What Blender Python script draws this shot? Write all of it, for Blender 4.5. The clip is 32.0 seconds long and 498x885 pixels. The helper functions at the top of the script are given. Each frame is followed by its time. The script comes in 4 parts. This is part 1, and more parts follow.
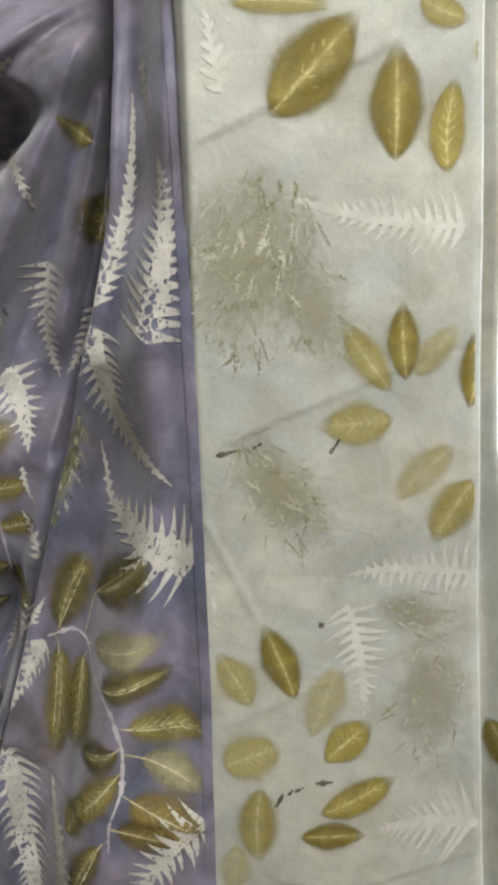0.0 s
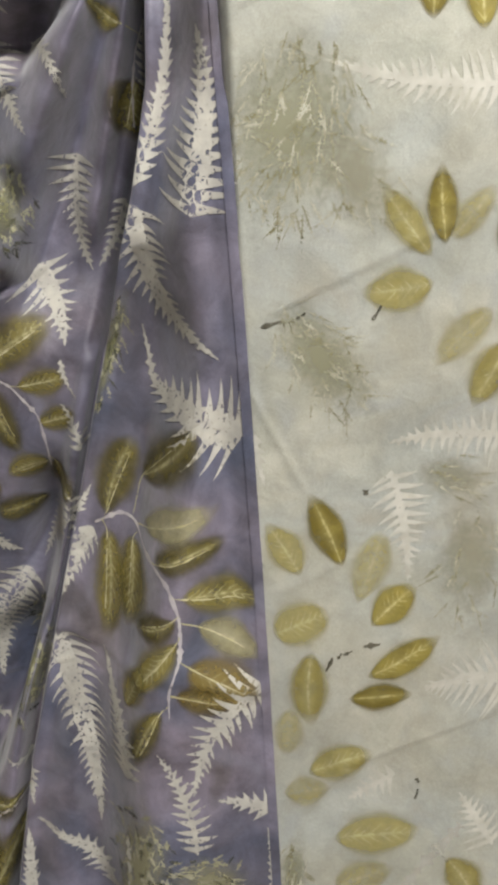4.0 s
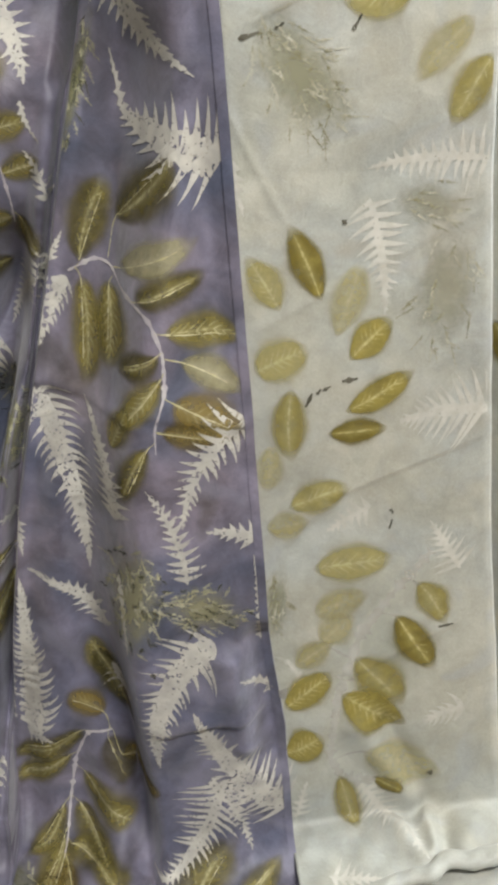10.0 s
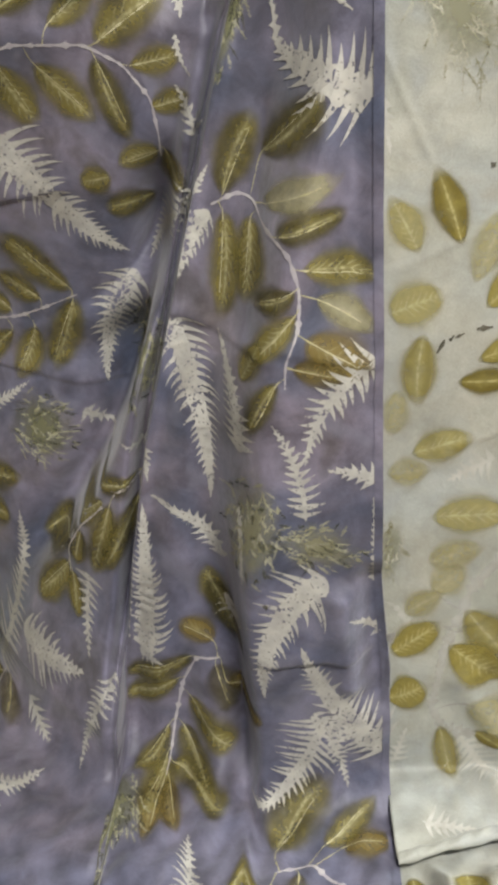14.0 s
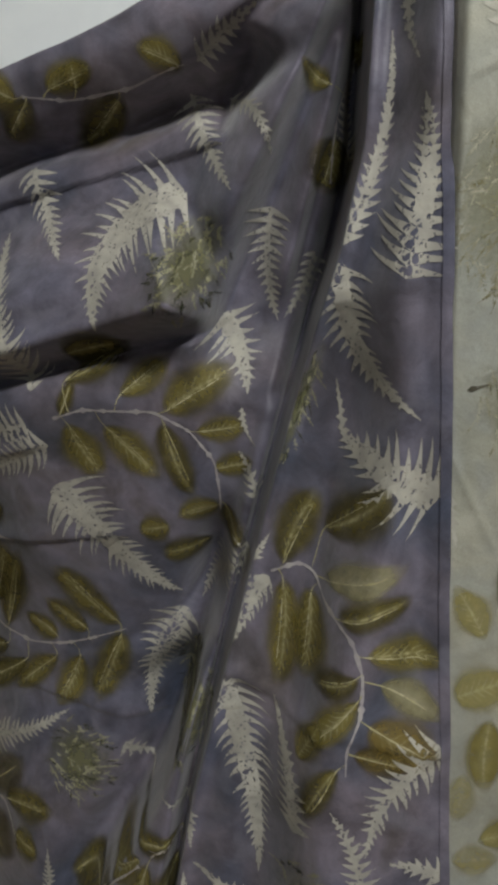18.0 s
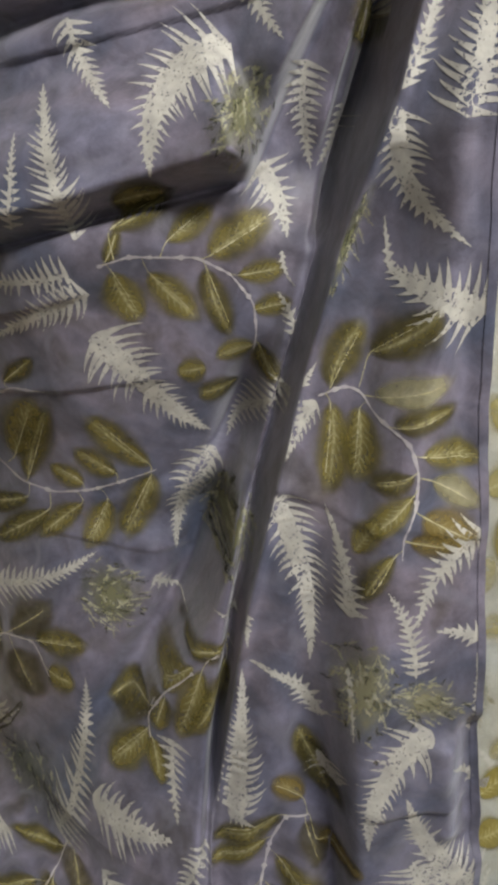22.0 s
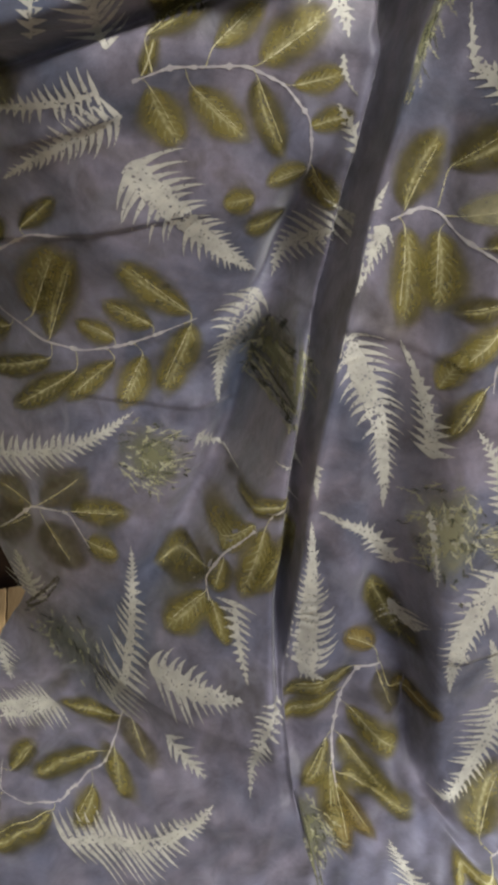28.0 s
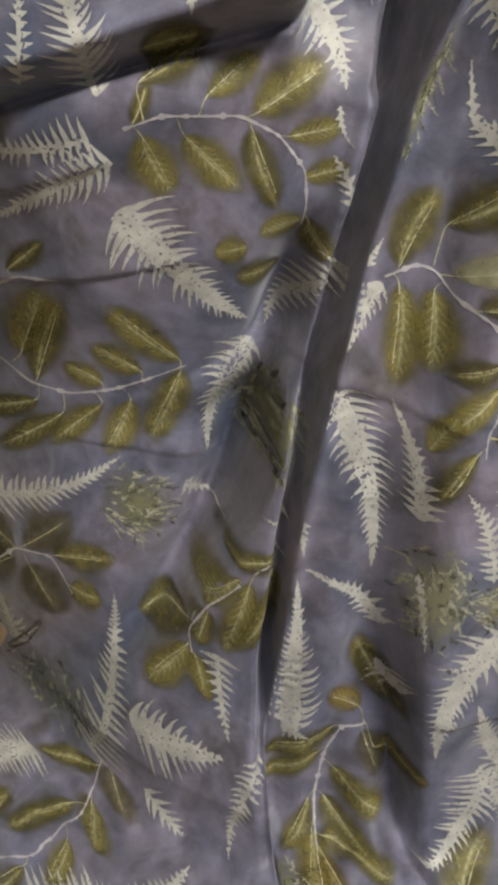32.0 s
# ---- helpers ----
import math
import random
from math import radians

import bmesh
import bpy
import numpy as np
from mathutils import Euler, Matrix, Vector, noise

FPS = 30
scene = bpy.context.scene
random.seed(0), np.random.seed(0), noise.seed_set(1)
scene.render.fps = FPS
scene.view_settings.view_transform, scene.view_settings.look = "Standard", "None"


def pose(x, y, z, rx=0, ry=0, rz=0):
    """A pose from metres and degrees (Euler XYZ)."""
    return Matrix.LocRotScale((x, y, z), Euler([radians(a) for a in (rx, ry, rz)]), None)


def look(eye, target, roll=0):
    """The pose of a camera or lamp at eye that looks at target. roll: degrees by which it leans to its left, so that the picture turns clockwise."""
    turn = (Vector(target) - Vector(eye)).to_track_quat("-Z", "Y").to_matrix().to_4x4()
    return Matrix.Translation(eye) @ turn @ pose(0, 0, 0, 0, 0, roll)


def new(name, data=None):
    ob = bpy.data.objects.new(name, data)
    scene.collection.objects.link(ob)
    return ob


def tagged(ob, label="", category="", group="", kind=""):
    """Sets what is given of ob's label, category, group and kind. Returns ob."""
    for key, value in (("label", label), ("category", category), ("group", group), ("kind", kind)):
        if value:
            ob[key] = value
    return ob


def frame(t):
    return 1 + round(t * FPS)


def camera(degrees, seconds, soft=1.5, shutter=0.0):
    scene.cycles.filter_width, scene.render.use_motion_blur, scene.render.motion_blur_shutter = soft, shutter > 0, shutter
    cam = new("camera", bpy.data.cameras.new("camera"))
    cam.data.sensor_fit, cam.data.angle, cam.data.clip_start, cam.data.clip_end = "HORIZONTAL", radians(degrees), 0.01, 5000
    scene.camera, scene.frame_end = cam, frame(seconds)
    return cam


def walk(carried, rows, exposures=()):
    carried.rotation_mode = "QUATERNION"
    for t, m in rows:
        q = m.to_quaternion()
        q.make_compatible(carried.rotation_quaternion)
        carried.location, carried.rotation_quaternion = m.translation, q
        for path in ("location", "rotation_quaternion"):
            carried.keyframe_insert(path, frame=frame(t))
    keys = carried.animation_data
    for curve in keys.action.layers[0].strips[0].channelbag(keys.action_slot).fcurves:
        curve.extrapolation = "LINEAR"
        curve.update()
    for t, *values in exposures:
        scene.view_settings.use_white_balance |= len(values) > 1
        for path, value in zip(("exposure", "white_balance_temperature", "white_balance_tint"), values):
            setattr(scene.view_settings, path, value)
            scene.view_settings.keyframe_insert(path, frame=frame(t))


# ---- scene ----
cam = camera(31.0, 32.0, soft=4.2)
METRES, EYE, TILT, LEAN, TURN = 1.0, 1.55, -12.0, 1.0, 0.0
ROWS = [
    (0.0, 0.0, 0.0, 0.0, -0.0, 0.0, -0.0),
    (0.5, 0.0066, -0.0049, -0.0065, -0.04, -0.45, 0.53),
    (1.0, 0.014, -0.0152, -0.0115, -0.4, -0.64, 0.98),
    (1.5, 0.0202, -0.0213, -0.0229, -0.42, -0.97, 1.48),
    (2.0, 0.0221, -0.0228, -0.0306, -0.51, -1.04, 1.6),
    (2.5, 0.0153, -0.0257, -0.038, -0.38, -1.29, 1.65),
    (3.0, 0.0021, -0.024, -0.0437, -0.44, -1.48, 1.7),
    (3.5, -0.0262, -0.017, -0.0459, -0.57, -2.39, 1.96),
    (5.5, -0.0559, -0.0196, -0.0705, -3.31, -4.12, 3.43),
    (6.0, -0.0669, -0.027, -0.0755, -3.94, -4.24, 3.86),
    (6.5, -0.0819, -0.0362, -0.0821, -5.31, -4.55, 4.3),
    (7.0, -0.0943, -0.0398, -0.0864, -6.1, -4.92, 4.66),
    (7.5, -0.0918, -0.0344, -0.0905, -6.16, -6.03, 4.71),
    (8.0, -0.0898, -0.031, -0.0992, -6.04, -7.58, 4.82),
    (8.5, -0.0899, -0.0298, -0.1031, -6.12, -8.48, 4.76),
    (9.0, -0.0947, -0.0261, -0.1142, -5.81, -10.11, 4.7),
    (9.5, -0.0942, -0.0269, -0.1194, -5.57, -11.45, 4.39),
    (10.0, -0.0789, -0.0283, -0.1299, -5.36, -12.97, 3.58),
    (10.5, -0.065, -0.0376, -0.1436, -3.41, -13.97, 3.14),
    (11.0, -0.0618, -0.0478, -0.1548, -2.29, -15.02, 2.9),
    (11.5, -0.0658, -0.0552, -0.1562, -1.64, -15.19, 2.5),
    (12.0, -0.0673, -0.056, -0.1589, -1.05, -15.14, 2.45),
    (12.5, -0.0707, -0.0571, -0.1581, -0.61, -15.14, 2.26),
    (13.0, -0.074, -0.0533, -0.1568, -0.26, -15.15, 2.16),
    (13.5, -0.0835, -0.0486, -0.1531, 0.74, -15.03, 1.99),
    (14.0, -0.0974, -0.0423, -0.1478, 2.03, -14.84, 1.24),
    (14.5, -0.1082, -0.0366, -0.1387, 3.18, -13.9, 0.82),
    (16.5, -0.1445, -0.0139, -0.0673, 2.3, -6.4, 1.71),
    (17.0, -0.126, -0.0182, -0.0421, 2.18, -4.68, 0.74),
    (17.5, -0.1195, -0.0238, -0.0302, 2.76, -2.25, -0.07),
    (18.0, -0.1285, -0.0186, -0.0301, 3.48, -1.34, -0.37),
    (18.5, -0.1499, -0.0206, -0.0314, 2.51, -1.42, -0.09),
    (19.0, -0.1768, -0.03, -0.0352, -0.77, -1.69, 0.49),
    (19.5, -0.1998, -0.0506, -0.0456, -4.16, -2.13, 0.95),
    (20.0, -0.2201, -0.0602, -0.057, -5.08, -3.42, 1.22),
    (20.5, -0.2175, -0.0796, -0.0582, -4.49, -4.81, 1.09),
    (21.0, -0.2385, -0.0925, -0.0709, -3.44, -5.75, 0.78),
    (21.5, -0.2797, -0.0951, -0.0746, -4.29, -6.53, 1.1),
    (22.0, -0.31, -0.0922, -0.0872, -7.15, -7.2, 1.5),
    (22.5, -0.3301, -0.0833, -0.0955, -8.19, -8.26, 1.61),
    (23.0, -0.3543, -0.0791, -0.1026, -8.48, -9.56, 1.45),
    (23.5, -0.3606, -0.0713, -0.1106, -8.68, -10.86, 1.16),
    (24.0, -0.3608, -0.0673, -0.1207, -9.21, -12.07, 0.98),
    (24.5, -0.3638, -0.0629, -0.1303, -9.6, -13.17, 0.88),
    (25.0, -0.3603, -0.0547, -0.1336, -9.64, -13.78, 1.01),
    (25.5, -0.3525, -0.0341, -0.1308, -8.5, -14.63, 1.04),
    (26.0, -0.3686, -0.0217, -0.1225, -8.38, -14.72, 1.62),
    (26.5, -0.4123, -0.013, -0.1204, -10.37, -15.15, 3.59),
    (28.5, -0.4187, -0.0141, -0.1156, -12.3, -15.52, 3.98),
    (29.0, -0.4235, 0.0074, -0.1015, -11.98, -15.56, 4.11),
    (29.5, -0.429, 0.0187, -0.0979, -11.89, -15.57, 5.04),
    (30.0, -0.4305, 0.0255, -0.0948, -11.81, -15.52, 5.11),
    (30.5, -0.4269, 0.0269, -0.097, -11.99, -15.69, 4.54),
    (31.0, -0.4204, 0.03, -0.0973, -11.84, -15.6, 3.74),
    (31.5, -0.4118, 0.0325, -0.0968, -11.59, -15.64, 2.95),
    (32.0, -0.3933, 0.0118, -0.0885, -11.43, -14.82, 2.68),
]
EXPOSURES = [
    (0.0, -0.18, 6300, 9), (1.0, -0.65, 6350, 8), (1.5, -0.85, 6250, 6), (2.0, -1.0, 6250, 5), (2.5, -0.85, 6300, 7), (3.0, -0.35, 6400, 9), (3.5, -0.05, 6450, 10),
    (6.0, 0.0, 6350, 9), (7.0, -0.1, 6350, 10), (9.0, 0.0, 6350, 10), (14.5, 0.08, 6400, 10), (16.5, -0.05, 6450, 10), (17.5, -0.8, 6350, 6), (18.5, -1.0, 6350, 6), (19.0, -0.7, 6350, 8), (20.0, -0.45, 6350, 9), (21.0, -0.3, 6350, 10),
    (22.0, -0.05, 6300, 10), (26.5, 0.08, 6350, 9), (28.5, 0.12, 6400, 9), (32.0, 0.12, 6400, 9),
]
walk(cam, [(t, pose(0, 0, EYE, TILT, LEAN, TURN) @ pose(METRES * x, METRES * y, METRES * z, 90 + pitch, roll, yaw)) for t, x, y, z, yaw, pitch, roll in ROWS], EXPOSURES)

# ---- world and light: side-window daylight, an added front fill and overhead lamp, an indoor room ----
world = bpy.data.worlds.new("sky")
scene.world = world
world.use_nodes = True
sky = world.node_tree.nodes.new("ShaderNodeTexSky")
sky.sky_type, sky.sun_disc, sky.sun_elevation, sky.sun_rotation = "NISHITA", False, radians(40), radians(70)
world.node_tree.links.new(sky.outputs[0], world.node_tree.nodes["Background"].inputs[0])
world.node_tree.nodes["Background"].inputs[1].default_value = 0.1


def area(name, eye, target, wide, high, watts, colour):
    lamp = bpy.data.lights.new(name, "AREA")
    lamp.shape, lamp.size, lamp.size_y, lamp.energy, lamp.color = "RECTANGLE", wide, high, watts, colour
    ob = new(name, lamp)
    ob.matrix_world = look(eye, target)
    return ob


# unseen fill lamp added behind the camera to lift the cloths' front
area("added_front_fill", (-0.25, -1.96, 1.70), (-0.2, 0.6, 1.30), 1.25, 1.2, 4.5, (1.0, 0.98, 0.95))
area("side_window_daylight", (1.70, 0.80, 1.75), (-0.3, 1.02, 1.60), 0.55, 1.1, 36.0, (0.92, 0.97, 1.0))
# unseen overhead lamp, added and placed so that the folds shade
area("added_overhead_lamp", (0.34, -0.46, 2.54), (-0.25, 0.6, 1.1), 0.60, 0.10, 47.0, (1.0, 0.975, 0.925))


# ---- materials ----
def put(tree, kind, **sets):
    """A node; sets: inputs by name, with underscores for blanks, or by i0, i1..."""
    n = tree.nodes.new(kind)
    for key, value in sets.items():
        slot = n.inputs[int(key[1:])] if key[0] == "i" and key[1:].isdigit() else n.inputs[key.replace("_", " ")]
        if isinstance(value, bpy.types.NodeSocket):
            tree.links.new(value, slot)
        else:
            slot.default_value = value
    return n


def calc(tree, op, a, b=0.0, c=0.0, clamp=False):
    n = put(tree, "ShaderNodeMath", i0=a, i1=b, i2=c)
    n.operation, n.use_clamp = op, clamp
    return n.outputs[0]


def ease(tree, value, low, high):
    """0 at low, 1 at high, smooth between."""
    n = put(tree, "ShaderNodeMapRange", Value=value, From_Min=low, From_Max=high)
    n.interpolation_type = "SMOOTHSTEP"
    return n.outputs[0]


def grain(tree, vector, size, detail=3.0, rough=0.55, twist=0.0):
    return put(tree, "ShaderNodeTexNoise", Vector=vector, Scale=1.0 / size, Detail=detail, Roughness=rough, Distortion=twist).outputs[0]


def ramp(tree, value, stops):
    n = put(tree, "ShaderNodeValToRGB", i0=value)
    for k, (at, colour) in enumerate(stops):
        e = n.color_ramp.elements[k] if k < 2 else n.color_ramp.elements.new(at)
        e.position, e.color = at, (*colour, 1)
    return n.outputs[0]


def blend(tree, share, a, b, mode="MIX"):
    n = tree.nodes.new("ShaderNodeMix")
    n.data_type, n.blend_type = "RGBA", mode
    for slot, value in ((n.inputs[0], share), (n.inputs[6], a), (n.inputs[7], b)):
        if isinstance(value, bpy.types.NodeSocket):
            tree.links.new(value, slot)
        else:
            slot.default_value = value if not isinstance(value, tuple) else (*value, 1)[:4]
    return n.outputs[2]


def material(name, rough=0.6, spec=0.3):
    m = bpy.data.materials.new(name)
    m.use_nodes = True
    shade = m.node_tree.nodes["Principled BSDF"]
    shade.inputs["Roughness"].default_value, shade.inputs["Specular IOR Level"].default_value = rough, spec
    return m, m.node_tree, shade


def where(tree, out="Object"):
    return tree.nodes.new("ShaderNodeTexCoord").outputs[out]


def relief(tree, shade, height, strength, distance):
    tree.links.new(put(tree, "ShaderNodeBump", Height=height, Strength=strength, Distance=distance).outputs[0], shade.inputs["Normal"])


def cloth_material(name, stops, tint, rough, sheen, wash=0.0):
    """Dyed silk-cotton: cloudy dye at two scales, a fine weave, a soft lustre."""
    m, t, shade = material(name, rough, 0.35)
    at = where(t)
    cloud = ramp(t, grain(t, at, 0.11, 3.0, 0.6, 0.6), stops)
    stain = ramp(t, grain(t, at, 0.035, 4.0, 0.65, 0.4), ((0.30, (0.56, 0.55, 0.54)), (0.64, (1.20, 1.20, 1.21))) if wash > 0.5 else ((0.35, (0.84, 0.84, 0.83)), (0.65, (1.09, 1.09, 1.10))))
    c = blend(t, 1.0, cloud, stain, "MULTIPLY")
    c = blend(t, wash, c, ramp(t, grain(t, at, 0.2, 2.0, 0.5, 0.8), ((0.38, (0.82, 0.87, 0.94)), (0.62, (1.05, 1.0, 0.97)))), "MULTIPLY")
    mist = ease(t, grain(t, at, 0.055, 2.0, 0.5, 1.0), 0.56, 0.74)
    c = blend(t, calc(t, "MULTIPLY", mist, 0.55), c, tint)
    weave = grain(t, at, 0.0011, 2.0, 0.6)
    c = blend(t, 0.22, c, ramp(t, weave, ((0.3, (0.55, 0.55, 0.55)), (0.7, (1.35, 1.35, 1.35)))), "MULTIPLY")
    t.links.new(c, shade.inputs["Base Color"])
    shade.inputs["Sheen Weight"].default_value, shade.inputs["Sheen Roughness"].default_value = sheen, 0.5
    wrinkle = calc(t, "ADD", calc(t, "MULTIPLY", grain(t, at, 0.012, 3.0, 0.55, 0.7), 1.0), calc(t, "MULTIPLY", weave, 0.05))
    relief(t, shade, wrinkle, 0.2, 0.0035)
    return m


def print_material(name, colour, other, solid, speck):
    """A plant print: pale or dyed cloth, pierced here and there by small dark specks; as thick as the dye."""
    m, t, shade = material(name, 0.62, 0.25)
    at = where(t)
    t.links.new(blend(t, ease(t, grain(t, at, 0.012, 4.0), 0.35, 0.65), colour, other), shade.inputs["Base Color"])
    holes = ease(t, grain(t, at, 0.0029, 1.0, 0.5), speck, speck + 0.05)
    cloudy = ease(t, grain(t, at, 0.03, 2.0), 0.2, 0.6)
    share = calc(t, "MULTIPLY", holes, calc(t, "MULTIPLY_ADD", cloudy, 0.2, solid - 0.2))
    see(t, shade, share)
    return m


def see(t, shade, share):
    clear = t.nodes.new("ShaderNodeBsdfTransparent")
    mix = put(t, "ShaderNodeMixShader", i0=share, i1=clear.outputs[0], i2=shade.outputs[0])
    t.links.new(mix.outputs[0], t.nodes["Material Output"].inputs["Surface"])


def leaf_material(name, low, high, vein, solid, veins, haze=0.38, crisp=0.55):
    """A leaf print with midrib and feathered side veins along the leaf's own length, soft at the rim."""
    m, t, shade = material(name, 0.6, 0.25)
    uv = put(t, "ShaderNodeSeparateXYZ", i0=where(t, "UV"))
    at = where(t)
    side = calc(t, "ABSOLUTE", calc(t, "MULTIPLY_ADD", uv.outputs[1], 3.6, -1.8))
    rough = grain(t, at, 0.006, 4.0, 0.65)
    soft = grain(t, at, 0.02, 2.0, 0.5)
    luck = t.nodes.new("ShaderNodeObjectInfo").outputs["Random"]
    body = blend(t, ease(t, calc(t, "ADD", grain(t, at, 0.016, 5.0, 0.68), calc(t, "MULTIPLY_ADD", luck, 0.34, -0.17)), 0.3, 0.7), low, high)
    rib = calc(t, "SUBTRACT", 1.0, ease(t, calc(t, "MULTIPLY_ADD", rough, 0.24, side), 0.10, 0.27))
    rib = calc(t, "MULTIPLY", rib, ease(t, uv.outputs[0], 0.95, 0.55))
    turn = calc(t, "FRACT", calc(t, "ADD", calc(t, "MULTIPLY", soft, 1.2), calc(t, "SUBTRACT", calc(t, "MULTIPLY", uv.outputs[0], 10.0), calc(t, "MULTIPLY", side, 2.2))))
    ray = calc(t, "SUBTRACT", 1.0, ease(t, calc(t, "ABSOLUTE", calc(t, "SUBTRACT", turn, 0.5)), 0.05, 0.22))
    ray = calc(t, "MULTIPLY", calc(t, "MULTIPLY", ray, ease(t, side, 0.75, 0.05)), ease(t, calc(t, "MULTIPLY_ADD", luck, 0.16, rough), 0.54, 0.70))
    lines = calc(t, "MULTIPLY", calc(t, "MAXIMUM", calc(t, "MULTIPLY", rib, calc(t, "MULTIPLY_ADD", ease(t, grain(t, at, 0.005, 3.0, 0.6), 0.40, 0.60), 0.6, 0.3)), calc(t, "MULTIPLY", ray, 0.75)), veins, clamp=True)
    body = blend(t, calc(t, "MULTIPLY", ease(t, calc(t, "MULTIPLY_ADD", soft, 0.5, side), 0.85, 0.2), 0.55), body, blend(t, 0.22, high, vein))
    t.links.new(blend(t, lines, body, vein), shade.inputs["Base Color"])
    edge = calc(t, "ADD", calc(t, "MULTIPLY_ADD", rough, 0.16, side), calc(t, "MULTIPLY_ADD", soft, 0.5, -0.38))
    rim = calc(t, "ADD", calc(t, "MULTIPLY", ease(t, edge, 1.45 - 0.38 * crisp, 0.45 + 0.42 * crisp), 1.0 - haze), calc(t, "MULTIPLY", ease(t, edge, 1.75, 0.3), haze))
    ends = calc(t, "MULTIPLY", ease(t, uv.outputs[0], -0.02, 0.12), ease(t, calc(t, "MULTIPLY_ADD", soft, 0.3, uv.outputs[0]), 1.14, 0.90))
    share = calc(t, "MULTIPLY", calc(t, "MULTIPLY", rim, ends), calc(t, "MULTIPLY_ADD", grain(t, at, 0.010, 4.0, 0.65), 0.7, solid - 0.35), clamp=True)
    see(t, shade, share)
    return m


def blot_material(name, colour, solid):
    """A cloud of dye that fades out to all sides."""
    m, t, shade = material(name, 0.62, 0.25)
    uv = put(t, "ShaderNodeVectorMath", i0=where(t, "UV"), i1=(0.5, 0.5, 0.0))
    uv.operation = "DISTANCE"
    at = where(t)
    shade.inputs["Base Color"].default_value = (*colour, 1)
    fade = ease(t, calc(t, "MULTIPLY_ADD", grain(t, at, 0.012, 4.0, 0.7), 0.5, uv.outputs["Value"]), 0.72, 0.28)
    see(t, shade, calc(t, "MULTIPLY", fade, solid))
    return m


def plain_material(name, low, high, rough, size, bump, spec=0.3, stretch=(1, 1, 1)):
    m, t, shade = material(name, rough, spec)
    at = put(t, "ShaderNodeMapping", Vector=where(t), Scale=stretch).outputs[0]
    n = calc(t, "MULTIPLY_ADD", grain(t, at, size, 5.0, 0.6, 0.3), 0.75, calc(t, "MULTIPLY", grain(t, at, size * 6, 2.0), 0.25))
    c = blend(t, ease(t, n, 0.3, 0.7), low, high)
    luck = t.nodes.new("ShaderNodeObjectInfo").outputs["Random"]
    c = blend(t, 1.0, c, ramp(t, luck, ((0.0, (0.86, 0.86, 0.86)), (1.0, (1.1, 1.1, 1.1)))), "MULTIPLY")
    t.links.new(c, shade.inputs["Base Color"])
    relief(t, shade, n, 0.3, bump)
    return m


PURPLE = cloth_material("purple_silk", ((0.30, (0.080, 0.087, 0.126)), (0.45, (0.123, 0.116, 0.154)), (0.58, (0.176, 0.158, 0.200)), (0.72, (0.100, 0.088, 0.090))), (0.19, 0.18, 0.225), 0.5, 0.25, 1.0)
CREAM = cloth_material("cream_silk", ((0.28, (0.335, 0.335, 0.275)), (0.45, (0.39, 0.38, 0.315)), (0.6, (0.365, 0.37, 0.33)), (0.78, (0.345, 0.315, 0.245))), (0.335, 0.345, 0.335), 0.5, 0.15, 0.25)
FERN = print_material("pale_fern_print", (0.50, 0.475, 0.415), (0.41, 0.39, 0.35), 0.93, 0.315)
FERN_SOFT = print_material("white_fern_print", (0.62, 0.60, 0.53), (0.53, 0.51, 0.44), 0.80, 0.22)
STEM = print_material("pale_stem_print", (0.56, 0.52, 0.50), (0.46, 0.42, 0.44), 0.85, 0.14)
TWIG = print_material("pale_twig_print", (0.60, 0.55, 0.36), (0.46, 0.42, 0.22), 0.85, 0.33)
STEM_SOFT = print_material("white_stem_print", (0.58, 0.56, 0.50), (0.50, 0.48, 0.42), 0.55, 0.30)
FLECK = print_material("dark_mark_dye", (0.05, 0.045, 0.03), (0.12, 0.11, 0.08), 0.85, 0.30)
STRAND = print_material("moss_strand_print", (0.34, 0.32, 0.20), (0.46, 0.44, 0.33), 0.75, 0.34)
STRAND_DARK = print_material("moss_shadow_print", (0.06, 0.065, 0.04), (0.11, 0.105, 0.06), 0.7, 0.34)
STRAND_CREAM = print_material("moss_strand_on_cream", (0.56, 0.54, 0.44), (0.22, 0.20, 0.10), 0.75, 0.36)
LEAVES = {
    "olive": leaf_material("olive_leaf_print", (0.088, 0.072, 0.018), (0.205, 0.168, 0.042), (0.50, 0.46, 0.24), 0.74, 1.0, 0.55, 0.15),
    "dark": leaf_material("dark_leaf_print", (0.06, 0.05, 0.015), (0.13, 0.11, 0.03), (0.46, 0.42, 0.22), 0.80, 1.0, 0.4, 0.5),
    "brown": leaf_material("brown_leaf_print", (0.075, 0.060, 0.026), (0.13, 0.105, 0.042), (0.36, 0.32, 0.18), 0.62, 0.7, 0.5, 0.2),
    "amber": leaf_material("amber_leaf_print", (0.105, 0.075, 0.018), (0.19, 0.138, 0.036), (0.42, 0.36, 0.18), 0.75, 0.6, 0.45, 0.3),
    "pale": leaf_material("pale_leaf_print", (0.22, 0.195, 0.10), (0.33, 0.30, 0.17), (0.5, 0.46, 0.30), 0.70, 0.6, 0.35, 0.5),
    "gold": leaf_material("gold_leaf_print", (0.25, 0.205, 0.05), (0.345, 0.30, 0.11), (0.54, 0.50, 0.27), 0.74, 0.9, 0.4, 0.5),
    "goldpale": leaf_material("faint_gold_leaf_print", (0.34, 0.295, 0.12), (0.40, 0.36, 0.18), (0.52, 0.48, 0.30), 0.55, 0.6, 0.4, 0.45),
    "golddark": leaf_material("dark_gold_leaf_print", (0.155, 0.12, 0.02), (0.27, 0.22, 0.05), (0.54, 0.48, 0.22), 0.86, 1.0, 0.3, 0.65),
}
